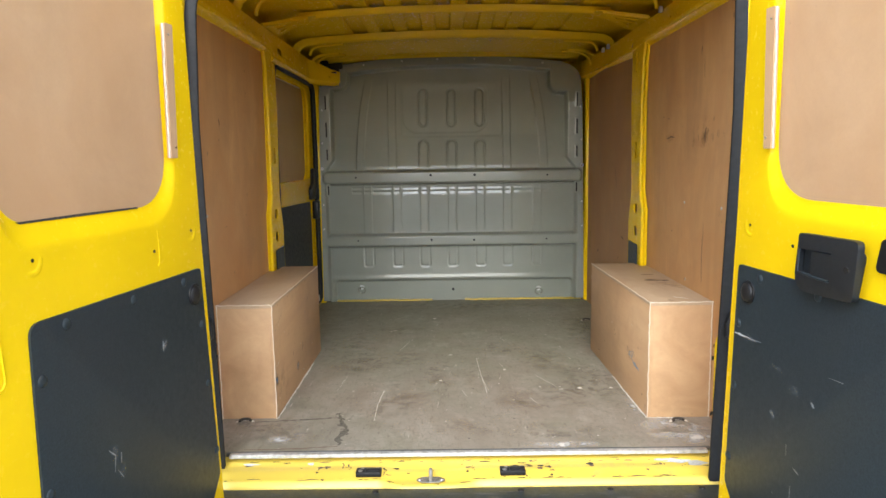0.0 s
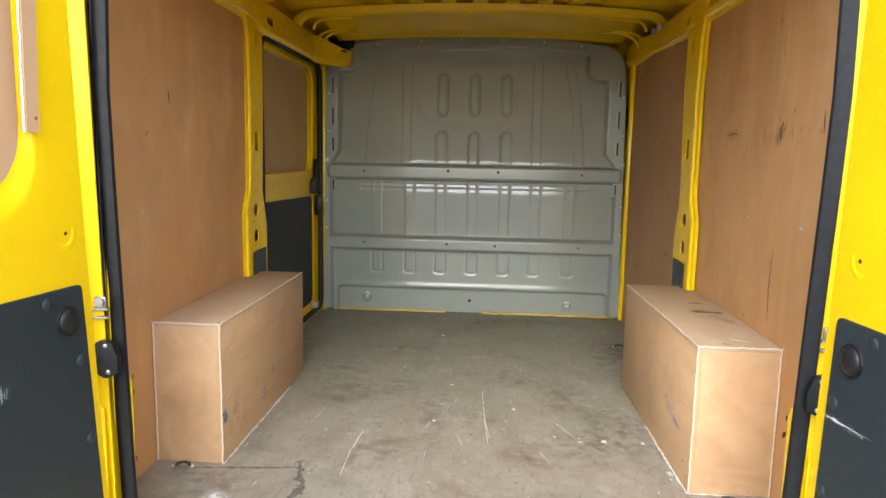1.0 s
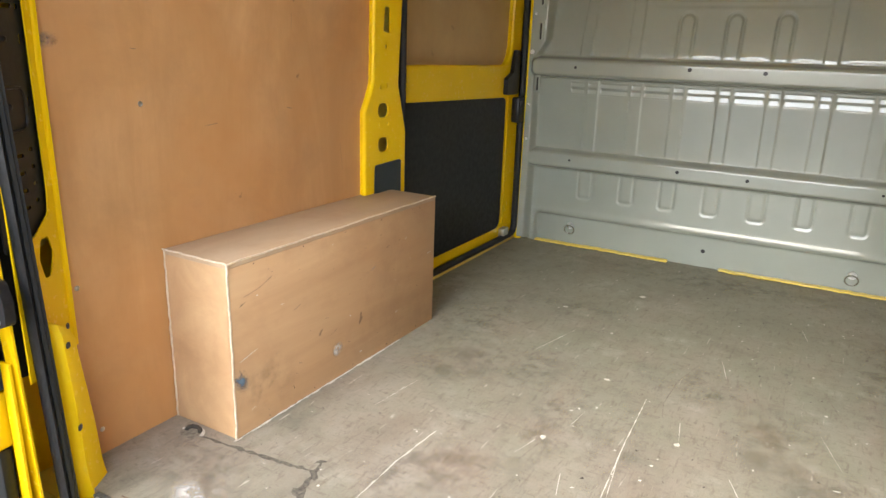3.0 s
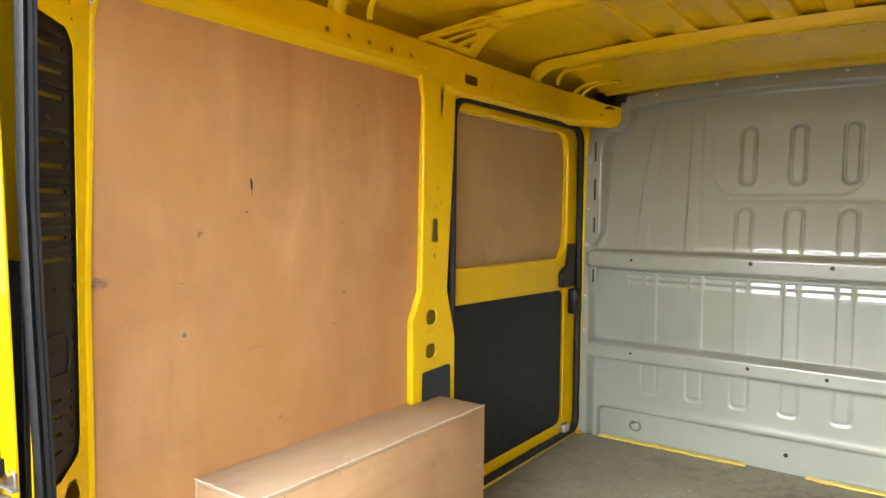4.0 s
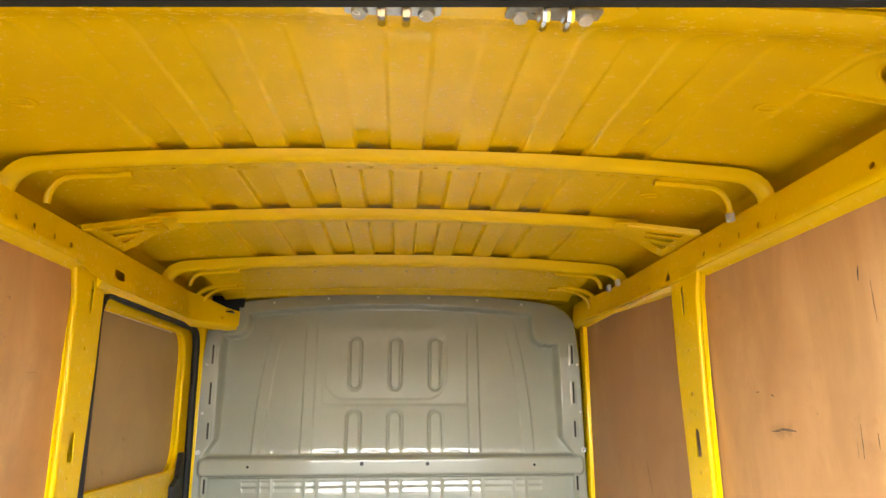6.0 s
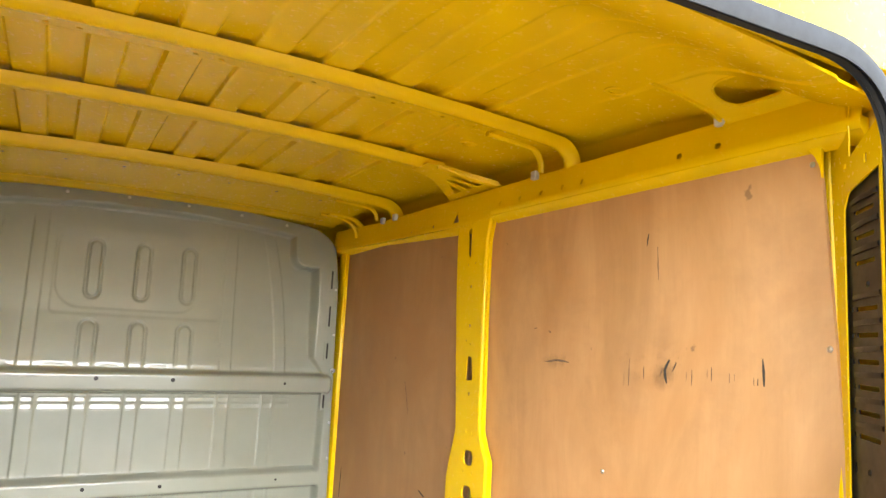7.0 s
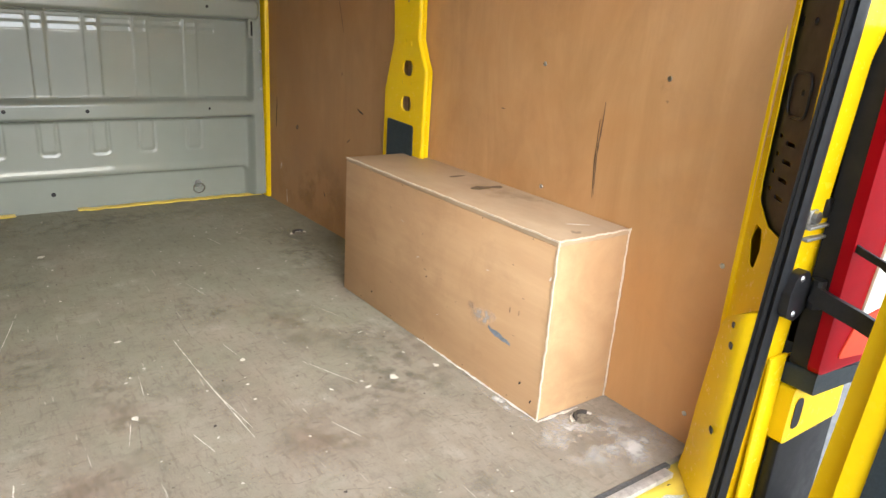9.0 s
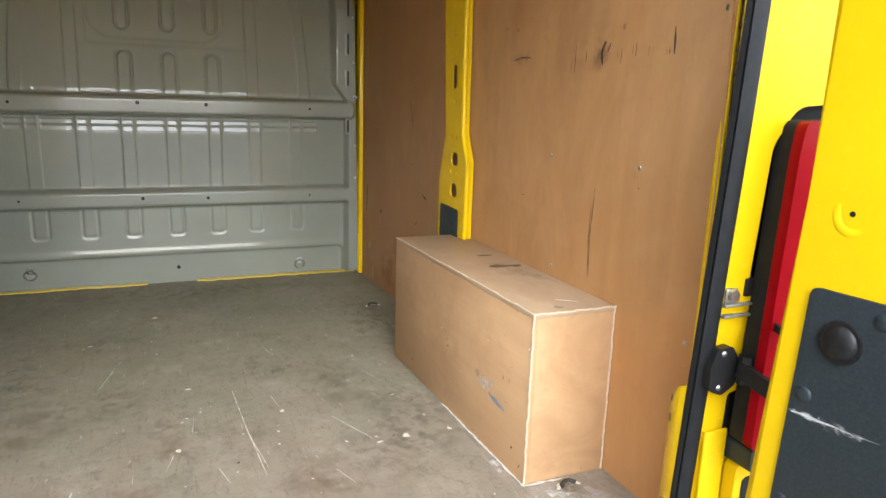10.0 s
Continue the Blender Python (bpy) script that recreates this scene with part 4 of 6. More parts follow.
plate(bm, [(1.40, 1.392), (2.13, 1.388), (2.13, 1.397), (1.40, 1.402)], [], 0.006, lambda u, v, w: (-0.944 - w, u, v))
part("board_edge", bm, EDGE, door, "splintered board edge")
bm = bmesh.new()
box(bm, -1.0, -0.905, 1.26, 2.42, -0.02, 0.024, 0.004)
part("lower_step", bm, YELLOW_WORN, door)
# body frame ahead of the door
bm = bmesh.new()
box(bm, -0.935, -0.872, 2.352, 2.40, 0.0, 1.46, 0.006)
solo("front_post", bm, YELLOW, "narrow yellow body post beside the bulkhead", "post", (-0.9, 2.37, 0.0), "front posts")
bm = bmesh.new()
box(bm, 0.848, 0.90, 2.318, 2.40, 0.0, 1.49, 0.012)
solo("front_post", bm, YELLOW, "narrow yellow body post beside the bulkhead", "post", (0.88, 2.37, 0.0), "front posts")


# ---- rear pillars, seal and lamps ----
def rear(side, a, b):
    """A point of the rear frame from its half-width and depth; the frame stands slightly askew."""
    return Vector((side * a + 0.004, b - 0.016 * side))


def rear_face(side):
    """Depth of the outward face of a rear pillar."""
    return -0.122 - 0.026 * side


def lean(z):
    """The rear frame leans out slightly with its height."""
    return -0.033 * min(z, 1.0)


def rear_pillar(side):
    t = thing("rear_pillar", (*rear(side, 0.87, 0.0), 0.0), "yellow rear door pillar with a black louvred vent", "pillar", "rear pillars")
    p, q = (Vector((-0.898, 0.074)), Vector((-0.808, -0.069))) if side < 0 else (Vector((0.912, 0.014)), Vector((0.786, -0.128)))
    way = (q - p).normalized()
    long = 0.169
    stretch = (q - p).length / long
    inner = 0.809 if side < 0 else 0.784
    out = Vector((-way.y, way.x)) * (-1 if side > 0 else 1)
    out = out if out.x * side > 0 else -out

    def put(u, v, w):
        c = p + way * u * stretch + out * w
        return (c.x, c.y, v)

    louvre_hole = rounded([(0.028, 0.615), (0.034, 0.575), (0.090, 0.542), (long - 0.006, 0.540), (long - 0.006, 1.392), (0.045, 1.375), (0.024, 1.345)], [0.03, 0.02, 0.02, 0.0, 0.0, 0.02, 0.02])
    top_hole = rounded([(0.050, 1.437), (long - 0.012, 1.468), (long - 0.020, 1.505), (0.085, 1.565), (0.052, 1.555)], [0.004, 0.004, 0.03, 0.03, 0.02])
    oval = rounded([(0.032, 0.498), (0.050, 0.454), (0.074, 0.455), (0.086, 0.498), (0.074, 0.532), (0.046, 0.534)], 0.012)
    small = [rrect(0.115, 1.418, 0.012, 0.016, 0.002, 2), ngon(0.035, 1.425, 0.006, 8), ngon(0.030, 1.395, 0.004, 6)]
    bm = bmesh.new()
    plate(bm, [(-0.045, 0.28), (long, 0.28), (long, 1.60), (-0.045, 1.60)], [louvre_hole, top_hole, oval, *small], 0.003, put)
    part("upper_panel", bm, YELLOW, t)
    # rounded strip beside the lining
    bm = bmesh.new()
    sweep(bm, [put(-0.040 * max(0.0, (z - 0.9) / 0.6), z, 0.004) for z in np.linspace(0.30, 1.50, 12)], [(0.012 * math.cos(a), 0.008 * math.sin(a)) for a in np.linspace(0, 2 * math.pi, 9)[:-1]], up=(way.x, way.y, 0))
    part("edge_strip", bm, YELLOW, t)
    # lower part, standing proud of the panel above it
    inset = 0.046 if side < 0 else 0.042
    rows = np.array([0.0, 0.05, 0.10, 0.18, 0.40, 0.62, 0.80, 0.92, 0.97, 1.0])
    depth = np.array([1.10, 1.10, 1.04, 1.0, 1.0, 1.0, 1.0, 1.0, 0.85, 0.0])
    cols = np.array([0.0, 0.03, 0.08, 0.20, 0.45, 0.65, 0.80, 0.92, 1.02, 1.10])
    turned = np.array([0.0, 0.75, 1.0, 1.0, 1.0, 0.98, 0.93, 0.84, 0.68, 0.45])

    if side < 0:
        cols, turned = cols * 0.60, turned * np.array([1, 1, 1, 1, 1, 1, 1, 0.8, 0.3, -0.4])

    def proud(f, g, d, e):
        u0 = float(np.interp(f * 0.40, [0.0, 0.17, 0.32, 0.39], [0.026, 0.045, 0.074, 0.086]))
        u = u0 + (long - u0) * g
        top = 0.372 + 0.62 * max(0.0, u - 0.09)
        return put(u, -0.02 + (top + 0.02) * f, -inset * d * e)

    bm = bmesh.new()
    sheet(bm, np.array([[proud(f, g, d, e) for g, e in zip(cols, turned)] for f, d in zip(rows, depth)]), (side * 0.003, 0, 0))
    part("lower_panel", bm, YELLOW, t)
    # black patches on the panel paint the shade of fixing holes
    for u, z, w, h in ((0.142, 0.372, 0.009, 0.011), (0.150, 0.335, 0.013, 0.012), (0.146, 0.155, 0.014, 0.012)):
        u -= 0.036 if side < 0 else -0.004
        bm = bmesh.new()
        plate(bm, rrect(u, z, w, h, 0.003, 2), [], 0.002, lambda a, b, c: put(a, b, -inset - 0.0012 + c))
        part("fixing_hole", bm, BLACK, t, "black patch standing for a shaded fixing hole")
    # black vent with slots
    slots = []
    for z in (1.335, 1.290, 1.245):
        slots += [rrect(0.085, z, 0.075, 0.008, 0.003, 2)]
    for z in (1.165, 1.120, 1.075, 1.032, 0.990, 0.950):
        slots += [rrect(0.034, z, 0.008, 0.009, 0.002, 2), rrect(0.088, z, 0.078, 0.008, 0.003, 2)]
    for z in (0.700, 0.668, 0.636, 0.604):
        slots += [rrect(0.048, z, 0.012, 0.007, 0.002, 2), rrect(0.092, z - 0.008, 0.035, 0.007, 0.003, 2)]
    slots += [rrect(0.034, 0.895, 0.007, 0.018, 0.002, 2), rrect(0.034, 0.785, 0.006, 0.02, 0.002, 2)]
    bm = bmesh.new()
    plate(bm, rounded([(0.012, 0.57), (0.07, 0.530), (long + 0.004, 0.53), (long + 0.004, 1.405), (0.012, 1.40)], 0.012), slots, 0.003, lambda u, v, w: put(u, v, 0.008 + w))
    vent = part("vent", bm, BLACK, t, "black plastic louvred vent")
    for z in (1.345, 1.30, 1.255, 1.175, 1.13, 1.085, 1.042, 1.0, 0.96):
        bm = bmesh.new()
        sweep(bm, [put(0.040 + 0.1 * k / 8, z + 0.010 + 0.003 * k / 8, 0.007 - 0.0035 * math.sin(math.pi * k / 8)) for k in range(9)], [(0.0025 * math.cos(a), 0.005 * math.sin(a)) for a in np.linspace(0, 2 * math.pi, 7)[:-1]])
        part("louvre", bm, BLACK, vent)
    bm = bmesh.new()
    loop = rrect(0.085, 0.775, 0.075, 0.075, 0.02, 4)
    sweep(bm, [put(u, v, 0.007) for u, v in loop], [(0.003 * math.cos(a), 0.003 * math.sin(a)) for a in np.linspace(0, 2 * math.pi, 7)[:-1]], True, up=(out.x, out.y, 0))
    part("vent_rib", bm, BLACK, vent)
    for u, z in ((0.095, 1.205), (0.085, 0.895), (0.095, 0.78)):
        bm = bmesh.new()
        dome(bm, put(u, z, 0.008), (-out.x, -out.y, 0), 0.006, 0.004, 8, 3)
        part("clip", bm, BLACK, vent)
    # inner skin behind the vent, and outward face of the pillar
    bm = bmesh.new()
    plate(bm, [(-0.01, 0.5), (0.10, 0.5), (0.10, 1.6), (-0.01, 1.6)], [], 0.002, lambda u, v, w: put(u, v, 0.036 + w))
    part("inner_skin", bm, YELLOW_WORN, t, "yellow inner skin behind the vent")
    back = rear_face(side)
    face = rounded([(inner, -0.10), (1.06, -0.10), (1.06, 0.27), (0.845, 0.285), (0.838, 0.325), (0.838, 0.398), (0.888, 0.41), (0.880, 0.568), (0.846, 0.61), (0.852, 0.85), (0.895, 0.915), (1.03, 0.925), (1.03, 1.545), (inner, 1.545)], [0, 0, 0, 0.01, 0.01, 0.01, 0.008, 0.01, 0.02, 0.06, 0.05, 0, 0, 0], 5)
    bm = bmesh.new()
    plate(bm, face, [], 0.004, lambda u, v, w: (side * u, back + w + lean(v) - lean(0.4), v), 0.0)
    part("outer_face", bm, YELLOW, t)
    bm = bmesh.new()
    box(bm, *sorted((side * (inner + 0.008), side * 0.846)), back - 0.0045, back + 0.002, 0.0, 0.33, 0.002)
    part("face_pressing", bm, YELLOW, t)
    # recess back, wall and roof, their shade put into the colour
    bm = bmesh.new()
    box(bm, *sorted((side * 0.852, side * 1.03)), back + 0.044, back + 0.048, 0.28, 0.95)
    part("lamp_recess", bm, VOID, t, "recess behind the tail lamp, its shade painted near-black")
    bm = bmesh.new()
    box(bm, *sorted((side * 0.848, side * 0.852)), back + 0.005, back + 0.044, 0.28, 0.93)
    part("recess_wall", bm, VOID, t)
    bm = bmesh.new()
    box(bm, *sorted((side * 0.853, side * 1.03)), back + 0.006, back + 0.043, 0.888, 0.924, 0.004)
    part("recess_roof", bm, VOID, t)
    bm = bmesh.new()
    box(bm, *sorted((side * 0.838, side * 0.862)), back - 0.012, back + 0.006, 0.586, 0.618, 0.002)
    part("bump_stop", bm, BLACK, t, "black rubber bump stop")
    bm = bmesh.new()
    plate(bm, rounded([(0.848, 0.150), (1.06, 0.150), (1.06, 0.266), (0.852, 0.266)], 0.012), [], 0.028, lambda u, v, w: (side * u, back - 0.030 + w, v))
    part("corner_panel", bm, YELLOW, t)
    # no opening here: a flush black plate paints the hole's shade
    bm = bmesh.new()
    plate(bm, rrect(0.884, 0.207, 0.030, 0.064, 0.013), [], 0.0008, lambda u, v, w: (side * u, back - 0.0312 + w, v))
    part("panel_void", bm, BLACK, t, "black plate standing for a shaded hole in the corner panel")
    bm = bmesh.new()
    box(bm, *sorted((side * 0.852, side * 1.06)), back - 0.028, back - 0.002, -0.10, 0.149, 0.006)
    part("lower_cover", bm, BLACK, t, "dark plastic cover at the foot of the pillar")
    return t


def tail_lamp(side):
    back = rear_face(side)
    t = thing("tail_lamp", (side * 0.97, back, 0.30), "red tail lamp with clear and amber segments", "tail lamp", "tail lamps")

    def put(u, v, w):
        return (side * u, back + w - 0.10 * max(0.0, u - 0.88), v)

    outline = rounded([(0.842, 0.310), (1.06, 0.315), (1.06, 0.898), (0.866, 0.893), (0.859, 0.84)], [0.02, 0.01, 0.01, 0.02, 0.03])
    bm = bmesh.new()
    plate(bm, outline, [], 0.020, lambda u, v, w: put(u, v, -0.063 + w), 0.006)
    part("red_lens", bm, RED_LENS, t)
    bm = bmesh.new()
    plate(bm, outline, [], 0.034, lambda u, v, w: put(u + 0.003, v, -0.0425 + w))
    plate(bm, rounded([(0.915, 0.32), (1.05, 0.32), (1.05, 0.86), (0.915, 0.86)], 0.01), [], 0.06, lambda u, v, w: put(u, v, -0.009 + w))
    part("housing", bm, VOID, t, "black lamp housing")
    bm = bmesh.new()
    plate(bm, rounded([(0.928, 0.412), (1.055, 0.435), (1.055, 0.60), (0.948, 0.555)], 0.01), [], 0.008, lambda u, v, w: put(u, v, -0.069 + w), 0.003)
    part("clear_lens", bm, CLEAR_LENS, t, "clear reversing segment")
    bm = bmesh.new()
    plate(bm, rounded([(0.890, 0.336), (1.055, 0.325), (1.055, 0.430), (0.926, 0.406)], 0.008), [], 0.008, lambda u, v, w: put(u, v, -0.068 + w), 0.003)
    part("amber_lens", bm, AMBER_LENS, t, "amber indicator segment")
    bm = bmesh.new()
    plate(bm, rounded([(0.850, 0.268), (1.04, 0.268), (1.04, 0.300), (0.850, 0.312)], 0.008), [], 0.07, lambda u, v, w: put(u, v, -0.060 + w), 0.006)
    part("lower_cap", bm, TRIM, t, "dark plastic cap under the lens")
    return t


for side in (-1, 1):
    rear_pillar(side)
    tail_lamp(side)

# rubber seal round the rear opening
seal = thing("rear_door_seal", (0.0, -0.10, 0.0), "dark grey ribbed rubber seal round the rear opening", "door seal")
loop = rounded([(-0.796, -0.045), (-0.800, 1.08), (-0.784, 1.538), (0.775, 1.538), (0.784, 1.08), (0.768, -0.045)], [0, 0.6, 0.17, 0.17, 0.6, 0], 14)
path = []
for (x0, z0), (x1, z1) in zip(loop, loop[1:]):
    for k in range(6):
        f = k / 6
        x, z = x0 + (x1 - x0) * f, z0 + (z1 - z0) * f
        path.append((x, -0.084 - 0.055 * x + lean(z), z))
path.append((loop[-1][0], -0.084 - 0.055 * loop[-1][0] + lean(loop[-1][1]), loop[-1][1]))
sec = [(-0.011, -0.030), (-0.003, -0.034), (0.004, -0.026), (0.004, -0.012), (0.011, -0.008), (0.013, 0.006), (0.008, 0.014), (0.010, 0.024), (0.003, 0.034), (-0.009, 0.032), (-0.013, 0.012), (-0.013, -0.012)]
bm = bmesh.new()
sweep(bm, path, [(-u * 1.12, v * 0.45 + 0.0055) for u, v in sec], up=(0, 1, 0))
part("bulb", bm, RUBBER, seal)
bm = bmesh.new()
sweep(bm, path, [(0.0165 * c, 0.010 * s - 0.007) for c, s in ((-1, 0), (-0.6, 0.75), (0, 0.5), (0.6, 0.75), (1, 0), (0, -0.4))], up=(0, 1, 0))
part("lip", bm, RUBBER, seal)

# header over the rear opening, corner gussets
header = thing("rear_header", (0, -0.1, 1.55), "yellow rear roof header above the doors", "header panel")
bm = bmesh.new()
box(bm, -1.03, 1.03, -0.135, -0.088, 1.548, 1.76, 0.010)
part("outer_beam", bm, YELLOW, header)
bm = bmesh.new()
plate(bm, rounded([(-0.13, -0.086), (0.30, -0.086), (0.26, -0.030), (-0.09, -0.030)], 0.02), [], 0.005, lambda u, v, w: (u, v, float(roof_height(0.0, v, False)) - 0.006 + w))
part("striker_plate", bm, YELLOW, header, "raised yellow plate for the door strikers")


def door_striker(x):
    t = thing("door_striker", (x, -0.06, 1.55), "zinc-plated door striker bolted under the rear header", "striker", "door strikers")

    def up(y, d):
        return float(roof_height(0.0, y - 0.068, False)) - d

    for dx in (-0.040, 0.040):
        bm = bmesh.new()
        cylinder(bm, (x + dx, -0.060, up(0.008, 0.008)), (x + dx, -0.062, up(0.008, 0.016)), 0.011, 10, 0.009)
        part("bolt", bm, STEEL, t)
    for dx in (-0.013, 0.016):
        bm = bmesh.new()
        sweep(bm, [(x + dx, -0.048, up(0.020, 0.006)), (x + dx, -0.048, up(0.020, 0.016)), (x + dx, -0.056, up(0.012, 0.022)), (x + dx, -0.080, up(-0.012, 0.022)), (x + dx, -0.087, up(-0.019, 0.006))], [(0.006 * math.cos(a), 0.006 * math.sin(a)) for a in np.linspace(0, 2 * math.pi, 9)[:-1]], up=(1, 0, 0))
        part("loop", bm, CHROME, t)
    bm = bmesh.new()
    plate(bm, rrect(x, -0.066, 0.115, 0.036, 0.008), [], 0.003, lambda u, v, w: (u, v, up(v + 0.068, 0.010) + w))
    part("base", bm, STEEL, t)


door_striker(-0.006)
door_striker(0.187)


def corner_gusset(side):
    t = thing("corner_gusset", (side * 0.83, 0.2, 1.6), "yellow roof corner gusset with a large oval hole", "gusset", "corner gussets")
    back = 0.092 if side > 0 else 0.0

    def put(u, v, w):
        return (side * (0.889 - 0.165 * v / 0.19), u - back, 1.562 + 0.088 * (max(v, 0.0) / 0.19) ** 0.8 - 0.10 * max(0.0, 0.05 - u + back) * (v / 0.19) + w)

    outline = rounded([(-0.075 + back, -0.006), (0.325, -0.006), (0.335, 0.05), (0.375, 0.14), (0.40, 0.19), (-0.075 + back, 0.19)], [0, 0.01, 0.04, 0.06, 0, 0])
    bm = bmesh.new()
    plate(bm, outline, [rrect(0.228, 0.080, 0.145, 0.078, 0.039, 6)], 0.003, put)
    part("web", bm, YELLOW, t)
    bm = bmesh.new()
    sweep(bm, [put(0.326, 0.0, 0), put(0.336, 0.05, 0), put(0.362, 0.11, 0), put(0.395, 0.18, 0)], [(0.004, -0.006), (0.004, 0.02), (-0.004, 0.02), (-0.004, -0.006)])
    part("lip", bm, YELLOW, t)
    bm = bmesh.new()
    loop = [put(u, v, 0.0) for u, v in rrect(0.228, 0.080, 0.149, 0.082, 0.041, 6)]
    sweep(bm, loop, [(0.003 * math.cos(a), 0.004 * math.sin(a)) for a in np.linspace(0, 2 * math.pi, 7)[:-1]], True)
    part("hole_lip", bm, YELLOW, t)


for side in (-1, 1):
    corner_gusset(side)


# ---- sill and rear step ----
sill = thing("door_sill", (0, -0.06, -0.05), "chipped yellow door sill with latch plates and striker", "door sill")
bm = bmesh.new()
gx, gy = np.meshgrid(np.linspace(-0.80, 0.82, 120), np.linspace(0.018, -0.150, 26))
bulge = np.clip(2.35 - np.abs(gx + 0.118) / 0.065, 0, 1)
edge = -0.126 - 0.026 * bulge
gz = -0.016 - 0.010 * step(-gy, -0.01, 0.03) - 0.012 * step(-gy, 0.06, 0.12) + 0.006 * np.exp(-((gy + 0.02) / 0.012) ** 2) - 0.022 * step(-gy, -edge - 0.014, -edge + 0.004)
gz = gz - 0.006 * bulge * step(-gy, 0.03, 0.06)
sheet(bm, np.stack([gx, np.maximum(gy, edge - 0.002), gz], -1), (0, 0, -0.01))
part("tread", bm, YELLOW_WORN, sill)
bm = bmesh.new()
box(bm, -0.775, 0.79, -0.016, 0.006, -0.008, 0.0040, 0.0012)
part("edge_strip", bm, ALLOY, sill, "pale alloy strip along the floor edge")
bm = bmesh.new()
box(bm, -0.79, 0.81, 0.0062, 0.0200, -0.006, 0.0016, 0.0006)
part("strip_gap", bm, SCRAPE, sill, "grimy grey rear lip of the strip")
for x in (-0.309, 0.147):
    bm = bmesh.new()
    box(bm, x - 0.040, x + 0.040, -0.104, -0.066, -0.034, -0.017, 0.003)
    latch = part("latch_plate", bm, BLACK, sill, "black plastic latch plate with a zinc screw")
    bm = bmesh.new()
    box(bm, x - 0.010, x + 0.036, -0.100, -0.080, -0.0175, -0.0125, 0.002)
    part("latch_block", bm, BLACK, latch)
    for dx, dy, r in ((-0.026, -0.092, 0.008), (-0.020, -0.075, 0.005), (0.026, -0.074, 0.005)):
        bm = bmesh.new()
        dome(bm, (x + dx, dy, -0.0172), (0, 0, 1), r, 0.003, 10, 3)
        part("screw", bm, DULL_ZINC, latch)
bm = bmesh.new()
plate(bm, rounded([(-0.163, -0.116), (-0.138, -0.132), (-0.086, -0.132), (-0.061, -0.116), (-0.086, -0.097), (-0.138, -0.097)], 0.012), [], 0.003, lambda u, v, w: (u, v, -0.040 + w))
base = part("striker_base", bm, DULL_ZINC, sill, "dull zinc striker base")
for x in (-0.146, -0.078):
    bm = bmesh.new()
    dome(bm, (x, -0.115, -0.0368), (0, 0, 1), 0.008, 0.004, 10, 3)
    part("bolt", bm, STEEL, base)
bm = bmesh.new()
sweep(bm, [(-0.112, -0.100, -0.038), (-0.112, -0.100, -0.016), (-0.112, -0.106, -0.008), (-0.112, -0.118, -0.008), (-0.112, -0.124, -0.016), (-0.112, -0.124, -0.038)], [(0.0055 * math.cos(a), 0.0055 * math.sin(a)) for a in np.linspace(0, 2 * math.pi, 9)[:-1]], up=(1, 0, 0))
part("striker_loop", bm, DULL_ZINC, base)
rnd = random.Random(5)


def tread_height(x, y):
    b = min(1.0, max(0.0, 2.35 - abs(x + 0.118) / 0.065))
    z = -0.016 - 0.010 * float(step(-y, -0.01, 0.03)) - 0.012 * float(step(-y, 0.06, 0.12)) + 0.006 * math.exp(-(((y + 0.02) / 0.012) ** 2))
    return z - 0.006 * b * float(step(-y, 0.03, 0.06))


def paint_chip(x, y, w, h, material):
    bm = bmesh.new()
    pts = [(x + rnd.uniform(0.35, 1) * w * math.cos(a), y + rnd.uniform(0.35, 1) * h * math.sin(a)) for a in np.linspace(0, 2 * math.pi, 11)[:-1]]
    bm.faces.new([bm.verts.new((u, v, tread_height(u, v) + 0.0012)) for u, v in pts])
    part("paint_chip", bm, material, sill, smooth=None)


for k in range(34):
    paint_chip(rnd.uniform(-0.76, 0.78), rnd.uniform(-0.115, -0.022), rnd.choice((0.004, 0.007, 0.016)), rnd.uniform(0.002, 0.007), DIRT if k % 3 else SMUDGE)
for x, y, w, h in ((-0.505, -0.030, 0.012, 0.010), (0.68, -0.035, 0.06, 0.014), (0.74, -0.05, 0.05, 0.02), (0.63, -0.028, 0.04, 0.008), (-0.70, -0.03, 0.04, 0.006)):
    paint_chip(x, y, w, h, CHALK)
# rubbed-through patches and scrapes
for x, y in ((-0.455, -0.05), (-0.38, -0.052), (-0.25, -0.075), (0.012, -0.060), (0.250, -0.052), (0.40, -0.045), (0.62, -0.045)):
    for k in range(6):
        paint_chip(x + rnd.uniform(-0.018, 0.018), y + rnd.uniform(-0.016, 0.016), rnd.choice((0.003, 0.004, 0.014)), rnd.choice((0.010, 0.003)), SMUDGE if k % 3 else DIRT)
for k in range(46):
    x = rnd.uniform(-0.76, 0.78)
    b = min(1.0, max(0.0, 2.35 - abs(x + 0.118) / 0.065))
    paint_chip(x, -0.112 - 0.026 * b + rnd.uniform(-0.003, 0.006), rnd.choice((0.006, 0.012, 0.028)), rnd.uniform(0.001, 0.0035), DIRT if k % 3 else SMUDGE)
for k in range(40):
    paint_chip(rnd.uniform(-0.76, 0.78), rnd.uniform(-0.030, -0.018), rnd.choice((0.004, 0.010, 0.022)), rnd.uniform(0.001, 0.003), SMUDGE if k % 3 else DIRT)
bumper = thing("rear_step", (0, -0.25, -0.2), "dark plastic rear bumper step", "bumper")
bm = bmesh.new()
box(bm, -1.0, 1.02, -0.34, -0.131, -0.42, -0.052, 0.012)
part("step_cover", bm, TRIM, bumper)
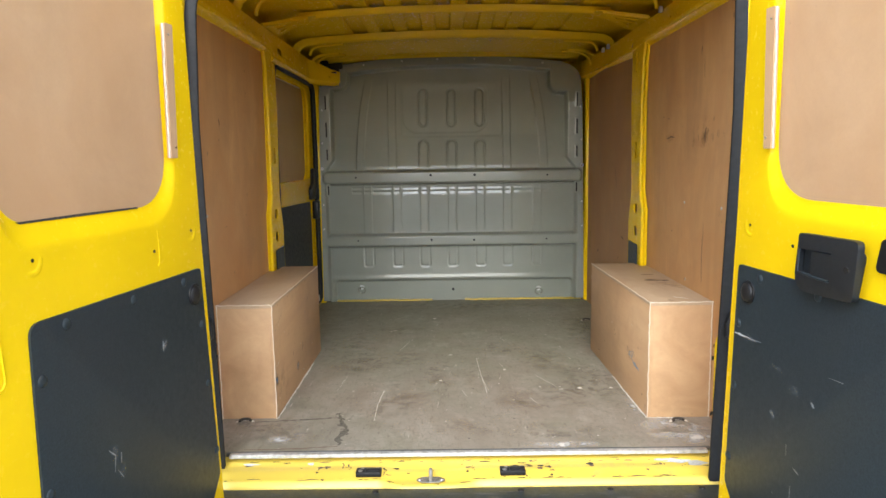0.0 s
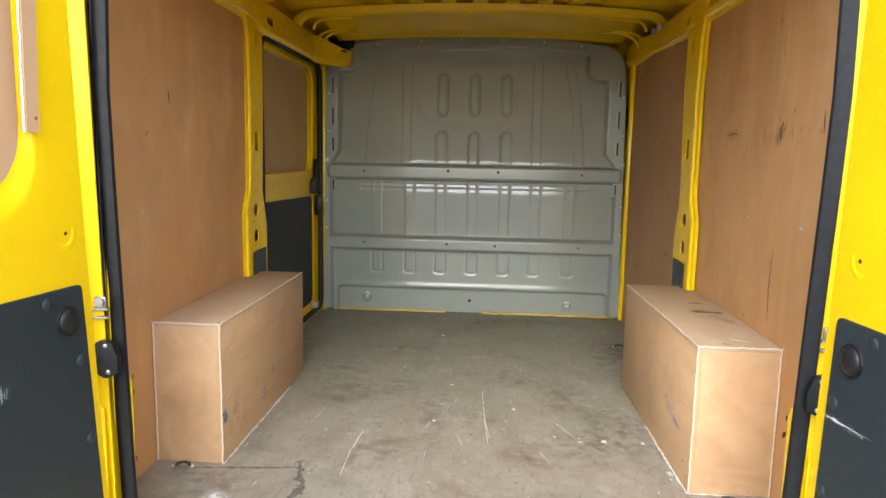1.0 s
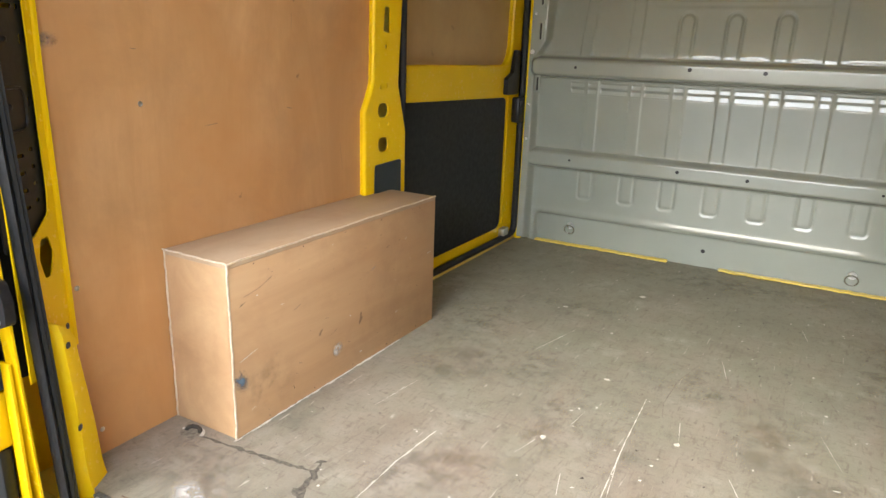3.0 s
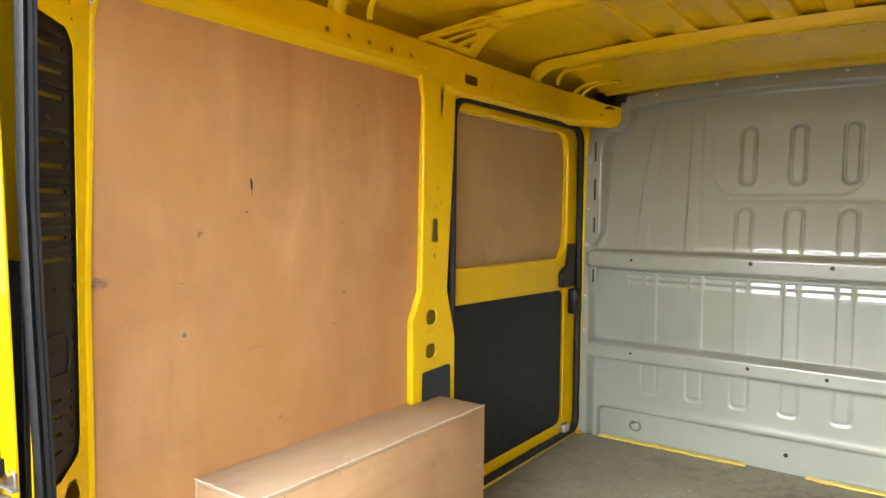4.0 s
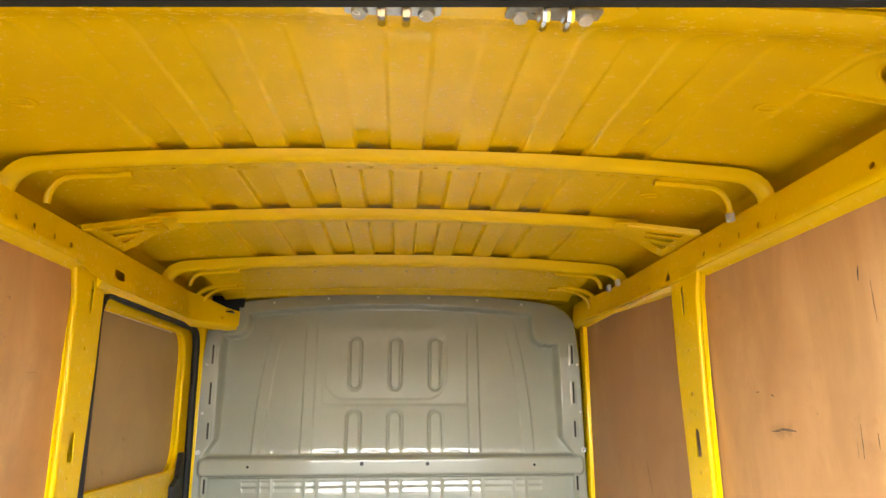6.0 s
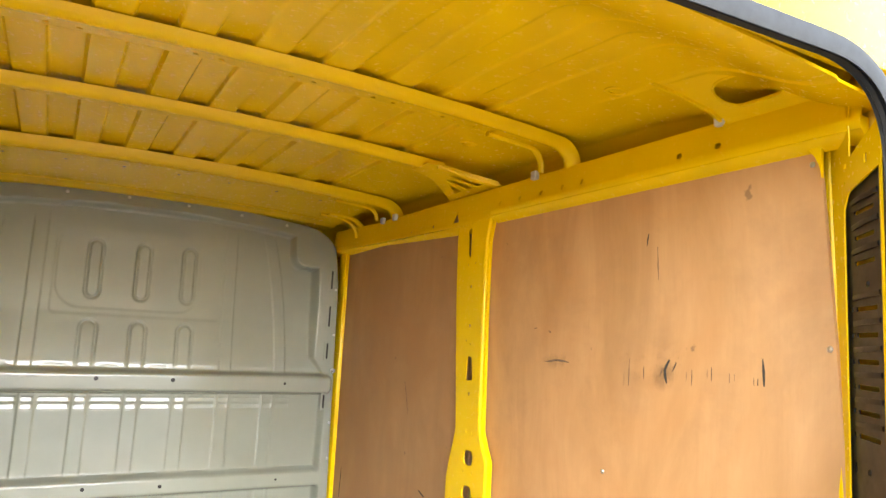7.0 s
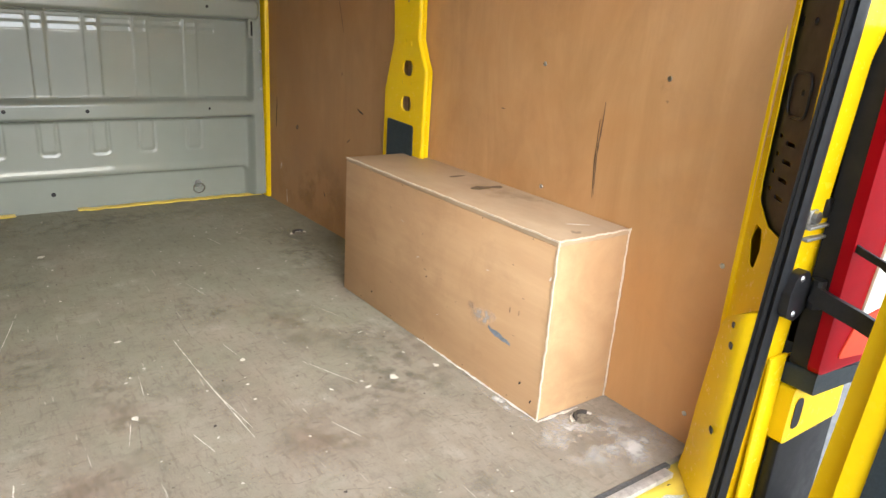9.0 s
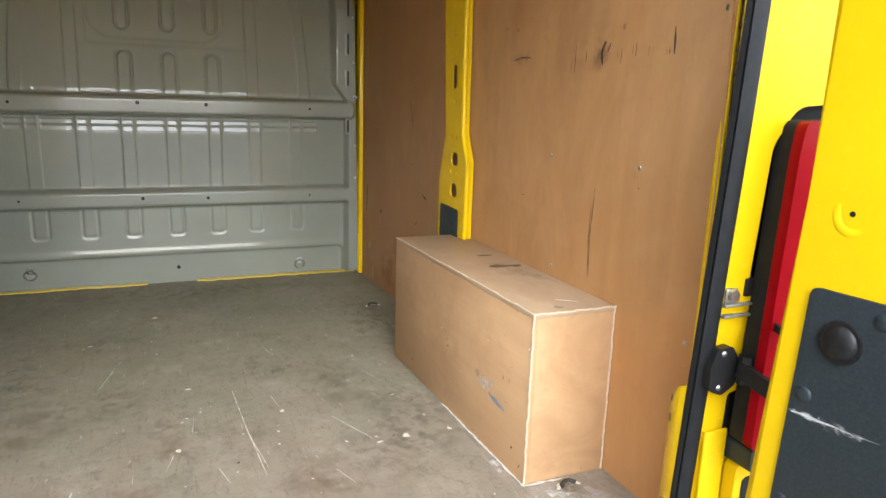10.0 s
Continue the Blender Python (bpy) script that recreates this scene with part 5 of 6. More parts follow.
for x in (-0.76, -0.281, 0.165, 0.44, 0.72):
    bm = bmesh.new()
    dome(bm, (x, -0.160, -0.0525), (0, 0, 1), 0.011, 0.005, 12, 3)
    part("stud", bm, BLACK, bumper)
for k in range(60):
    bm = bmesh.new()
    x, y, w = rnd.uniform(-0.9, 0.9), rnd.uniform(-0.31, -0.15), rnd.uniform(0.006, 0.05)
    pts = [(x + rnd.uniform(0.4, 1) * w * math.cos(a), y + rnd.uniform(0.4, 1) * 0.004 * math.sin(a)) for a in np.linspace(0, 2 * math.pi, 9)[:-1]]
    bm.faces.new([bm.verts.new((u, v, -0.0512)) for u, v in pts])
    part("scrape", bm, SCRAPE, bumper, smooth=None)


# ---- rear doors ----
# door check straps and hinges
def door_check(side, door):
    y = rear_face(side)
    x = side * 0.812
    bm = bmesh.new()
    box(bm, *sorted((x - 0.014, x + 0.014)), y - 0.006, y - 0.001, 0.572, 0.602, 0.003)
    t = part("door_check", bm, DULL_ZINC, door, "zinc door check strap")
    bm = bmesh.new()
    cylinder(bm, (x, y - 0.004, 0.590), (x, y - 0.014, 0.590), 0.011, 8)
    part("bolt", bm, STEEL, t)
    for z in (0.573, 0.553):
        bm = bmesh.new()
        box(bm, *sorted((x - side * 0.02, x + side * 0.092)), y - 0.014, y - 0.002, z - 0.0025, z + 0.0025, 0.0006)
        part("guide", bm, DULL_ZINC, t)
    bm = bmesh.new()
    path = [(side * u, y + v, z) for u, v, z in ((0.866, -0.030, 0.556), (0.856, -0.076, 0.543), (0.868, -0.104, 0.530), (0.860, -0.142, 0.512), (0.800, -0.172, 0.500))]
    sweep(bm, path, [(-0.003, -0.006), (0.003, -0.006), (0.003, 0.006), (-0.003, 0.006)])
    part("arm", bm, BLACK, t, "black check arm")
    bm = bmesh.new()
    cylinder(bm, (x + side * 0.06, y - 0.022, 0.547), (x + side * 0.06, y - 0.022, 0.580), 0.007, 8)
    part("pin", bm, DULL_ZINC, t)


def door_hinge(side, door):
    y = rear_face(side)
    x = side * 0.802
    bm = bmesh.new()
    outline = rounded([(-0.030, 0.420), (0.0, 0.408), (0.030, 0.425), (0.034, 0.470), (0.014, 0.500), (-0.020, 0.495), (-0.032, 0.462)], 0.014)
    plate(bm, outline, [], 0.018, lambda u, v, w: (x + side * u, y - 0.019 + w, v), 0.004)
    t = part("door_hinge", bm, BLACK, door, "black cast door hinge with a curved arm")
    for u, v in ((-0.004, 0.487), (-0.008, 0.424)):
        bm = bmesh.new()
        dome(bm, (x + side * u, y - 0.018, v), (0, -1, 0), 0.0065, 0.004, 8, 3)
        part("bolt", bm, STEEL, t)
    bm = bmesh.new()
    cylinder(bm, (x + side * 0.038, y - 0.028, 0.43), (x + side * 0.038, y - 0.028, 0.482), 0.012, 10)
    part("knuckle", bm, BLACK, t)
    bm = bmesh.new()
    path = [(side * u, y + v, z) for u, v, z in ((0.832, -0.024, 0.458), (0.838, -0.057, 0.447), (0.856, -0.098, 0.431), (0.862, -0.132, 0.419), (0.850, -0.158, 0.412), (0.800, -0.176, 0.408))]
    sweep(bm, path, [(-0.006, -0.015), (0.006, -0.015), (0.006, 0.015), (-0.006, 0.015)])
    part("arm", bm, BLACK, t, "curved black hinge arm")


def rear_door(side, at, angle, label, hinge_top, hinge_low, trim_top, trim_low, edge):
    """at: a point of the inner face; s runs from it along the open door, d into its thickness."""
    a = radians(angle)
    way, out = Vector((-side * math.cos(a), -math.sin(a))), Vector((side * math.sin(a), -math.cos(a)))

    def put(s, z, d):
        q = Vector(at) + way * s + out * d
        return (q.x, q.y, z)

    inwards = (-out.x, -out.y, 0)
    t = thing("rear_door", put(0.3, -0.05, 0.04), label, "door", "rear doors")
    shape = [(0.080, 0.857), (0.60, 0.857), (0.665, 0.98), (0.69, 1.43), (0.080, 1.43)]
    spread = [(-0.022, -0.050), (0.012, -0.050), (0.026, -0.016), (0.022, 0.022), (-0.022, 0.022)]
    radii = [0.14, 0.08, 0.10, 0.05, 0.05]
    hole = rounded([(u + p, v + q) for (u, v), (p, q) in zip(shape, spread)], radii, 10)
    lip = rounded(shape, radii, 10)
    outline = rounded([(hinge_low, -0.06), (0.70, -0.06), (0.76, 0.02), (0.76, 1.50), (hinge_top + 0.02, 1.50), (hinge_top, 0.80)], [0.03, 0.03, 0.03, 0.06, 0.05, 0.0], 5)
    bm = bmesh.new()
    plate(bm, outline, [hole], 0.075, put, 0.016)
    part("shell", bm, YELLOW, t)
    bm = bmesh.new()
    plate(bm, rounded([(hinge_low - edge, -0.06), (0.05, -0.06), (0.05, 1.50), (hinge_top - edge * 0.62, 1.50), (hinge_top - edge * 0.66, 0.80)], [0.02, 0, 0, 0.03, 0], 4), [], 0.030, lambda u, v, w: put(u, v, 0.047 + w), 0.010)
    part("hinge_flange", bm, YELLOW, t)
    # smooth dish running down to the board
    grow = rounded([(u + p * 1.0 + (0.018 if p > 0 else -0.018), v + q + (0.018 if q > 0 else -0.018)) for (u, v), (p, q) in zip(shape, spread)], radii, 10)
    rings = [[put(*g, -0.0002) for g in grow]]
    for f in np.linspace(0.0, 1.0, 11):
        rings.append([put(h[0] + (i[0] - h[0]) * f, h[1] + (i[1] - h[1]) * f, -0.0003 + 0.0143 * float(step(f, 0.0, 1.05))) for h, i in zip(hole, lip)])
    rings.append([put(i[0], i[1], 0.022) for i in lip])
    bm = bmesh.new()
    rings = [[bm.verts.new(c) for c in ring] for ring in rings]
    for near, far in zip(rings, rings[1:]):
        for k in range(len(near)):
            bm.faces.new((near[k - 1], near[k], far[k], far[k - 1]))
    bmesh.ops.recalc_face_normals(bm, faces=bm.faces[:])
    part("window_dish", bm, YELLOW, t, smooth=60)
    bm = bmesh.new()
    plate(bm, rounded([(0.062, 0.835), (0.71, 0.835), (0.71, 1.45), (0.062, 1.45)], 0.02), [], 0.009, lambda u, v, w: put(u, v, 0.0140 + w))
    part("window_board", bm, PLY_DOOR, t, "plywood board over the window")
    trim = rounded([(trim_low + 0.045, 0.02), (0.61, 0.0), (0.597, 0.676), (trim_top, 0.678), (trim_low, 0.075)], [0.02, 0.03, 0.03, 0.015, 0.02])
    bm = bmesh.new()
    plate(bm, trim, [], 0.005, lambda u, v, w: put(u, v, -0.006 + w), 0.002)
    panel = part("trim_panel", bm, TRIM, t, "dark grey lower trim board with white scuffs")
    for u, v in ((0.501, 0.655), (0.279, 0.655), (0.062, 0.655), (trim_top + 0.012, 0.525), (trim_top * 0.6 + trim_low * 0.4 + 0.012, 0.355), (trim_low + 0.012, 0.150), (0.578, 0.565), (0.585, 0.345), (0.46, 0.05), (0.20, 0.045)):
        bm = bmesh.new()
        dome(bm, put(u, v, -0.005), inwards, 0.0125, 0.005, 14, 4)
        part("stud", bm, TRIM, panel, "dark domed trim stud")
    bm = bmesh.new()
    c = (0.014, 0.613)
    cylinder(bm, put(*c, -0.005), put(*c, -0.010), 0.030, 24, 0.029)
    plug = part("plug", bm, BLACK, panel, "black round rubber plug")
    bm = bmesh.new()
    dome(bm, put(*c, -0.009), inwards, 0.025, 0.010, 22, 5)
    part("plug_cap", bm, BLACK, plug)
    # pressed dimples
    for u, v in ((0.0, 0.782), (0.5675, 0.789)):
        bm = bmesh.new()
        arc = [put(u + 0.021 * math.cos(q), v + 0.025 * math.sin(q), 0.0012 - 0.0012 * math.sin(math.pi * k / 20)) for k, q in enumerate(np.linspace(2.7, 5.4, 21))]
        sweep(bm, arc, [(0.006 * math.cos(q), 0.0014 * math.sin(q)) for q in np.linspace(0, 2 * math.pi, 13)[:-1]], up=inwards)
        part("dimple", bm, YELLOW, t)
        # black disc paints the hole's shade; the shell is not pierced
        bm = bmesh.new()
        cylinder(bm, put(u, v, 0.001), put(u, v, -0.0008), 0.0038, 10)
        part("hole", bm, BLACK, t, "black disc standing for a shaded hole")
    # one more black disc painting a hole's shade
    bm = bmesh.new()
    cylinder(bm, put(0.176, 0.751, 0.001), put(0.176, 0.751, -0.0015), 0.004, 10)
    part("hole", bm, BLACK, t, "black disc standing for a shaded hole")
    # ply batten beside the window, with a bead of sealant
    bm = bmesh.new()
    lo, hi = 0.972, 1.295
    plate(bm, [(0.062, lo), (0.090, lo), (0.082, hi), (0.050, hi)], [], 0.012, lambda u, v, w: put(u, v, -0.0135 + w), 0.001)
    batten = part("batten", bm, PLY_DOOR, t, "thin plywood batten")
    bm = bmesh.new()
    rnd = random.Random(side + 4)
    sweep(bm, [put(0.0915 - 0.008 * k / 24 + rnd.uniform(-0.001, 0.001), lo + (hi - lo) * k / 24, -0.008 + rnd.uniform(-0.001, 0.001)) for k in range(25)], [(0.0022 * math.cos(q), 0.0022 * math.sin(q)) for q in (0.4, 2.0, 3.5, 5.1)], up=inwards)
    part("sealant_bead", bm, SEALANT, batten, "white sealant bead")
    for v in (lo + 0.025, hi - 0.025):
        bm = bmesh.new()
        cylinder(bm, put(0.071, v, -0.012), put(0.071, v, -0.0150), 0.003, 8)
        part("nail", bm, STEEL, batten)
    door_check(side, t)
    door_hinge(side, t)
    return t, put, panel


left_door, on_left_door, left_trim = rear_door(-1, (-0.725, -0.35), 98, "open yellow rear door with boarded window and dark trim", -0.050, -0.092, -0.028, -0.066, 0.045)
right_door, on_right_door, right_trim = rear_door(1, (0.715, -0.42), 97, "open yellow rear door with a black handle", -0.062, -0.100, -0.036, -0.060, 0.044)

# inside handle of the right door
put = on_right_door
bm = bmesh.new()
front = rounded([(0.236, 0.664), (0.416, 0.670), (0.425, 0.792), (0.243, 0.790)], [0.036, 0.018, 0.018, 0.008], 8)
well = rounded([(0.247, 0.705), (0.350, 0.699), (0.354, 0.760), (0.250, 0.757)], [0.004, 0.004, 0.006, 0.004], 4)
plate(bm, front, [well], 0.014, lambda u, v, w: put(u, v, -0.036 + 1.2 * (v - 0.73) ** 2 + w), 0.003)
handle = part("handle", bm, HANDLE, right_door, "black plastic inside door handle")
bm = bmesh.new()
plate(bm, rounded([(0.243, 0.674), (0.392, 0.676), (0.408, 0.766), (0.248, 0.778)], 0.015, 6), [], 0.022, lambda u, v, w: put(u, v, -0.021 + w), 0.003)
part("base", bm, HANDLE, handle)
bm = bmesh.new()
plate(bm, rounded([(0.288, 0.701), (0.348, 0.699), (0.352, 0.757), (0.288, 0.756)], 0.004), [], 0.007, lambda u, v, w: put(u, v, -0.033 + w), 0.002)
part("lever", bm, HANDLE, handle)
bm = bmesh.new()
sweep(bm, [put(u, v, -0.0355 + 1.2 * (v - 0.73) ** 2) for u, v in ((0.2500, 0.755), (0.2490, 0.73), (0.2480, 0.7065), (0.262, 0.7055), (0.30, 0.7022), (0.346, 0.7005))], [(0.0032 * math.cos(q), 0.0022 * math.sin(q)) for q in np.linspace(0, 2 * math.pi, 9)[:-1]], up=(-1, 0, 0))
part("well_lip", bm, TRIM, handle, "rubbed grey lip of the grip well")
bm = bmesh.new()
cylinder(bm, put(0.3973, 0.733, -0.034), put(0.3973, 0.733, -0.0368), 0.0065, 14)
part("screw_hole", bm, VOID, handle)
bm = bmesh.new()
plate(bm, rounded([(0.436, 0.735), (0.56, 0.735), (0.56, 0.80), (0.450, 0.80)], 0.015), [], 0.006, lambda u, v, w: put(u, v, -0.007 + w), 0.003)
part("grip_pocket", bm, BLACK, right_door, "black plastic grip pocket")
# latch cover lines, and a dark strip painting the gap's shade under the left door's board
put = on_left_door
bm = bmesh.new()
plate(bm, [(0.21, 0.8560), (0.575, 0.8560), (0.585, 0.8600), (0.40, 0.8615), (0.21, 0.8600)], [], 0.001, lambda u, v, w: put(u, v, 0.0125 + w))
part("board_gap", bm, DIRT, left_door, "dark strip standing for the shaded gap under the window board")
bm = bmesh.new()
sweep(bm, [put(0.163, 0.716, 0.0), put(0.154, 0.717, 0.0), put(0.1535, 0.76, 0.0), put(0.157, 0.800, 0.0)], [(0.003 * math.cos(q), 0.0016 * math.sin(q)) for q in np.linspace(0, 2 * math.pi, 7)[:-1]], up=(1, 0, 0))
part("pressed_line", bm, YELLOW, left_door)
bm = bmesh.new()
loop = rounded([(0.655, 0.575), (0.735, 0.575), (0.735, 0.76), (0.668, 0.76)], 0.02, 5)
sweep(bm, [put(u, v, 0.0) for u, v in loop], [(0.004 * math.cos(q), 0.0025 * math.sin(q)) for q in np.linspace(0, 2 * math.pi, 7)[:-1]], True, up=(1, 0, 0))
part("latch_swage", bm, YELLOW, left_door)


# ---- marks, screws and wear ----
def stain_mat(name, colour, amount, scale, rough=0.7):
    """Soft-edged stain: see-through towards its rim and in its gaps."""
    m, n, l, s = shader(name)
    uv = n.new("ShaderNodeUVMap")
    sub = n.new("ShaderNodeVectorMath")
    sub.operation = "SUBTRACT"
    sub.inputs[1].default_value = (0.5, 0.5, 0)
    l.new(uv.outputs[0], sub.inputs[0])
    ln = n.new("ShaderNodeVectorMath")
    ln.operation = "LENGTH"
    l.new(sub.outputs[0], ln.inputs[0])
    rim = ramp(n, l, ln.outputs["Value"], (0.12, grey(1)), (0.48, grey(0)))
    patch = ramp(n, l, cloud(n, l, place(n, l, (1, 1, 1), "World"), scale, 6, 0.65), (0.46, grey(0)), (0.62, grey(1)))
    fac = blend(n, l, 1.0, rim, patch, "MULTIPLY")
    fac = blend(n, l, 1.0, fac, grey(amount), "MULTIPLY")
    l.new(fac, s.inputs["Alpha"])
    s.inputs["Base Color"].default_value = (*colour, 1)
    s.inputs["Roughness"].default_value = rough
    s.inputs["Specular IOR Level"].default_value = 0.2
    return m


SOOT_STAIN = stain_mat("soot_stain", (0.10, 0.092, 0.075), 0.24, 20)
BROWN_STAIN = stain_mat("brown_stain", (0.20, 0.12, 0.07), 0.28, 7)
PALE_STAIN = stain_mat("pale_stain", (0.64, 0.62, 0.57), 1.0, 16)
BLUE_STAIN = stain_mat("blue_stain", (0.13, 0.20, 0.28), 0.95, 22)
CHALK_STAIN = stain_mat("chalk_stain", (0.46, 0.49, 0.49), 0.30, 90)
CHALK_STREAK = stain_mat("chalk_streak", (0.62, 0.64, 0.64), 0.9, 70)
CHALK_STAIN_FLAT = plain("worn_chalk_mark", (0.20, 0.215, 0.215), 0.7, var=0.5, scale=300)


def stain(parent, put, cu, cv, w, h, material, turn=0.0, lift=0.0012, name="stain"):
    bm = bmesh.new()
    layer = bm.loops.layers.uv.new("UVMap")
    c, s = math.cos(radians(turn)), math.sin(radians(turn))
    vs, uvs = [], []
    for a, b in ((-0.5, -0.5), (0.5, -0.5), (0.5, 0.5), (-0.5, 0.5)):
        du, dv = a * w, b * h
        vs.append(bm.verts.new(put(cu + du * c - dv * s, cv + du * s + dv * c, -lift)))
        uvs.append((a + 0.5, b + 0.5))
    f = bm.faces.new(vs)
    for loop, uv in zip(f.loops, uvs):
        loop[layer].uv = uv
    return part(name, bm, material, parent, smooth=None)


def streak(parent, put, points, width, material, seed=0, lift=0.0010, name="scratch", ragged=0.5):
    """A ragged line of wear on a surface, thin towards its ends."""
    rnd = random.Random(seed)
    pts = [Vector(p) for p in points]
    fine = []
    for a, b in zip(pts, pts[1:]):
        k = max(2, int((b - a).length / 0.015))
        fine += [a.lerp(b, i / k) for i in range(k)]
    fine.append(pts[-1])
    n = len(fine)
    bm = bmesh.new()
    left, right = [], []
    for i, p in enumerate(fine):
        t = (fine[min(i + 1, n - 1)] - fine[max(i - 1, 0)]).normalized()
        side = Vector((-t.y, t.x))
        f = i / (n - 1)
        w = width / 2 * (0.25 + 0.75 * math.sin(math.pi * min(max(f, 0.04), 0.96)) ** 0.5) * (1 - ragged * rnd.random())
        q = p + side * rnd.uniform(-0.14, 0.14) * width
        left.append(bm.verts.new(put(*(q + side * w), -lift)))
        right.append(bm.verts.new(put(*(q - side * w), -lift)))
    for i in range(n - 1):
        bm.faces.new((left[i], left[i + 1], right[i + 1], right[i]))
    return part(name, bm, material, parent, smooth=None)


def chip(parent, put, u, v, r, material, seed, lift=0.0010, name="chip"):
    rnd = random.Random(seed)
    k, turn, flat = 8, rnd.uniform(0, 3), rnd.uniform(0.35, 1.0)
    bm = bmesh.new()
    vs = []
    for i in range(k):
        a = 2 * math.pi * i / k
        q = rnd.uniform(0.4, 1.0) * r
        x, y = q * math.cos(a), q * math.sin(a) * flat
        vs.append(bm.verts.new(put(u + x * math.cos(turn) - y * math.sin(turn), v + x * math.sin(turn) + y * math.cos(turn), -lift)))
    bm.faces.new(vs)
    return part(name, bm, material, parent, smooth=None)


# floor
FAINT = plain("faint_scuff", (0.21, 0.185, 0.14), 0.75, var=0.5, scale=140)
SCUFF = plain("brown_scuff", (0.27, 0.175, 0.10), 0.7, var=0.4, scale=90)
OIL = plain("soaked_oil_stain", (0.15, 0.105, 0.062), 0.7, var=0.4, scale=90)
GRIME = plain("ingrained_grime", (0.125, 0.11, 0.085), 0.8, var=0.5, bump=0.3, scale=120)
floor = bpy.data.objects["floor"]


def on_floor(u, v, w):
    return (u, v, -w)


streak(floor, on_floor, [(-0.80, 0.275), (-0.712, 0.282), (-0.615, 0.292), (-0.521, 0.302), (-0.462, 0.312), (-0.472, 0.352)], 0.015, GRIME, 1, name="crack", ragged=0.8)
streak(floor, on_floor, [(-0.465, 0.325), (-0.448, 0.265), (-0.418, 0.19), (-0.440, 0.13), (-0.426, 0.062)], 0.034, GRIME, 2, name="crack", ragged=0.85)
for k, (u, v) in enumerate([(-0.475, 0.345), (-0.452, 0.30), (-0.445, 0.24), (-0.43, 0.20), (-0.42, 0.16), (-0.432, 0.11), (-0.55, 0.297), (-0.66, 0.286), (-0.50, 0.306)]):
    chip(floor, on_floor, u, v, 0.020 if k < 6 else 0.012, GRIME, 700 + k, 0.0012, "crack")
streak(floor, on_floor, [(-0.43, 0.055), (-0.55, 0.04), (-0.66, 0.035), (-0.74, 0.036)], 0.008, SMUDGE, 3, name="crack")
for k, (pts, w) in enumerate([([(-0.330, 0.274), (-0.333, 0.44), (-0.322, 0.60)], 0.008), ([(0.106, 0.528), (0.089, 0.81), (0.080, 1.05)], 0.008), ([(0.115, 0.56), (0.098, 0.70)], 0.004), ([(-0.30, 1.18), (-0.27, 1.30), (-0.245, 1.40)], 0.005), ([(0.40, 0.62), (0.33, 0.78)], 0.006), ([(0.55, 0.95), (0.50, 1.10)], 0.004), ([(0.25, 1.30), (0.22, 1.42)], 0.004), ([(-0.12, 0.62), (-0.10, 0.70)], 0.005), ([(0.02, 0.52), (0.0, 0.60)], 0.005), ([(0.30, 0.42), (0.27, 0.50)], 0.005), ([(-0.52, 0.62), (-0.50, 0.80)], 0.003), ([(0.44, 1.75), (0.42, 1.84)], 0.004), ([(-0.05, 0.80), (-0.04, 0.90)], 0.004), ([(0.20, 0.88), (0.185, 0.97)], 0.004)]):
    streak(floor, on_floor, pts, w * (0.8 if k < 1 else 0.5), PALE, 10 + k, ragged=0.85)
for k, (pts, w) in enumerate([([(-0.02, 0.497), (0.015, 0.413), (0.121, 0.344), (0.16, 0.345)], 0.006), ([(0.165, 1.36), (0.13, 1.20), (0.125, 1.05), (0.14, 0.97)], 0.006), ([(-0.085, 0.70), (-0.10, 0.60), (-0.07, 0.53)], 0.007), ([(0.42, 0.48), (0.48, 0.40), (0.60, 0.36)], 0.005), ([(0.30, 0.66), (0.36, 0.70), (0.44, 0.67)], 0.005), ([(0.50, 1.36), (0.56, 1.18)], 0.005), ([(-0.42, 1.60), (-0.25, 1.63)], 0.007), ([(0.16, 0.30), (0.24, 0.26)], 0.005)]):
    streak(floor, on_floor, pts, w * 0.7, FAINT, 40 + k, ragged=0.9)
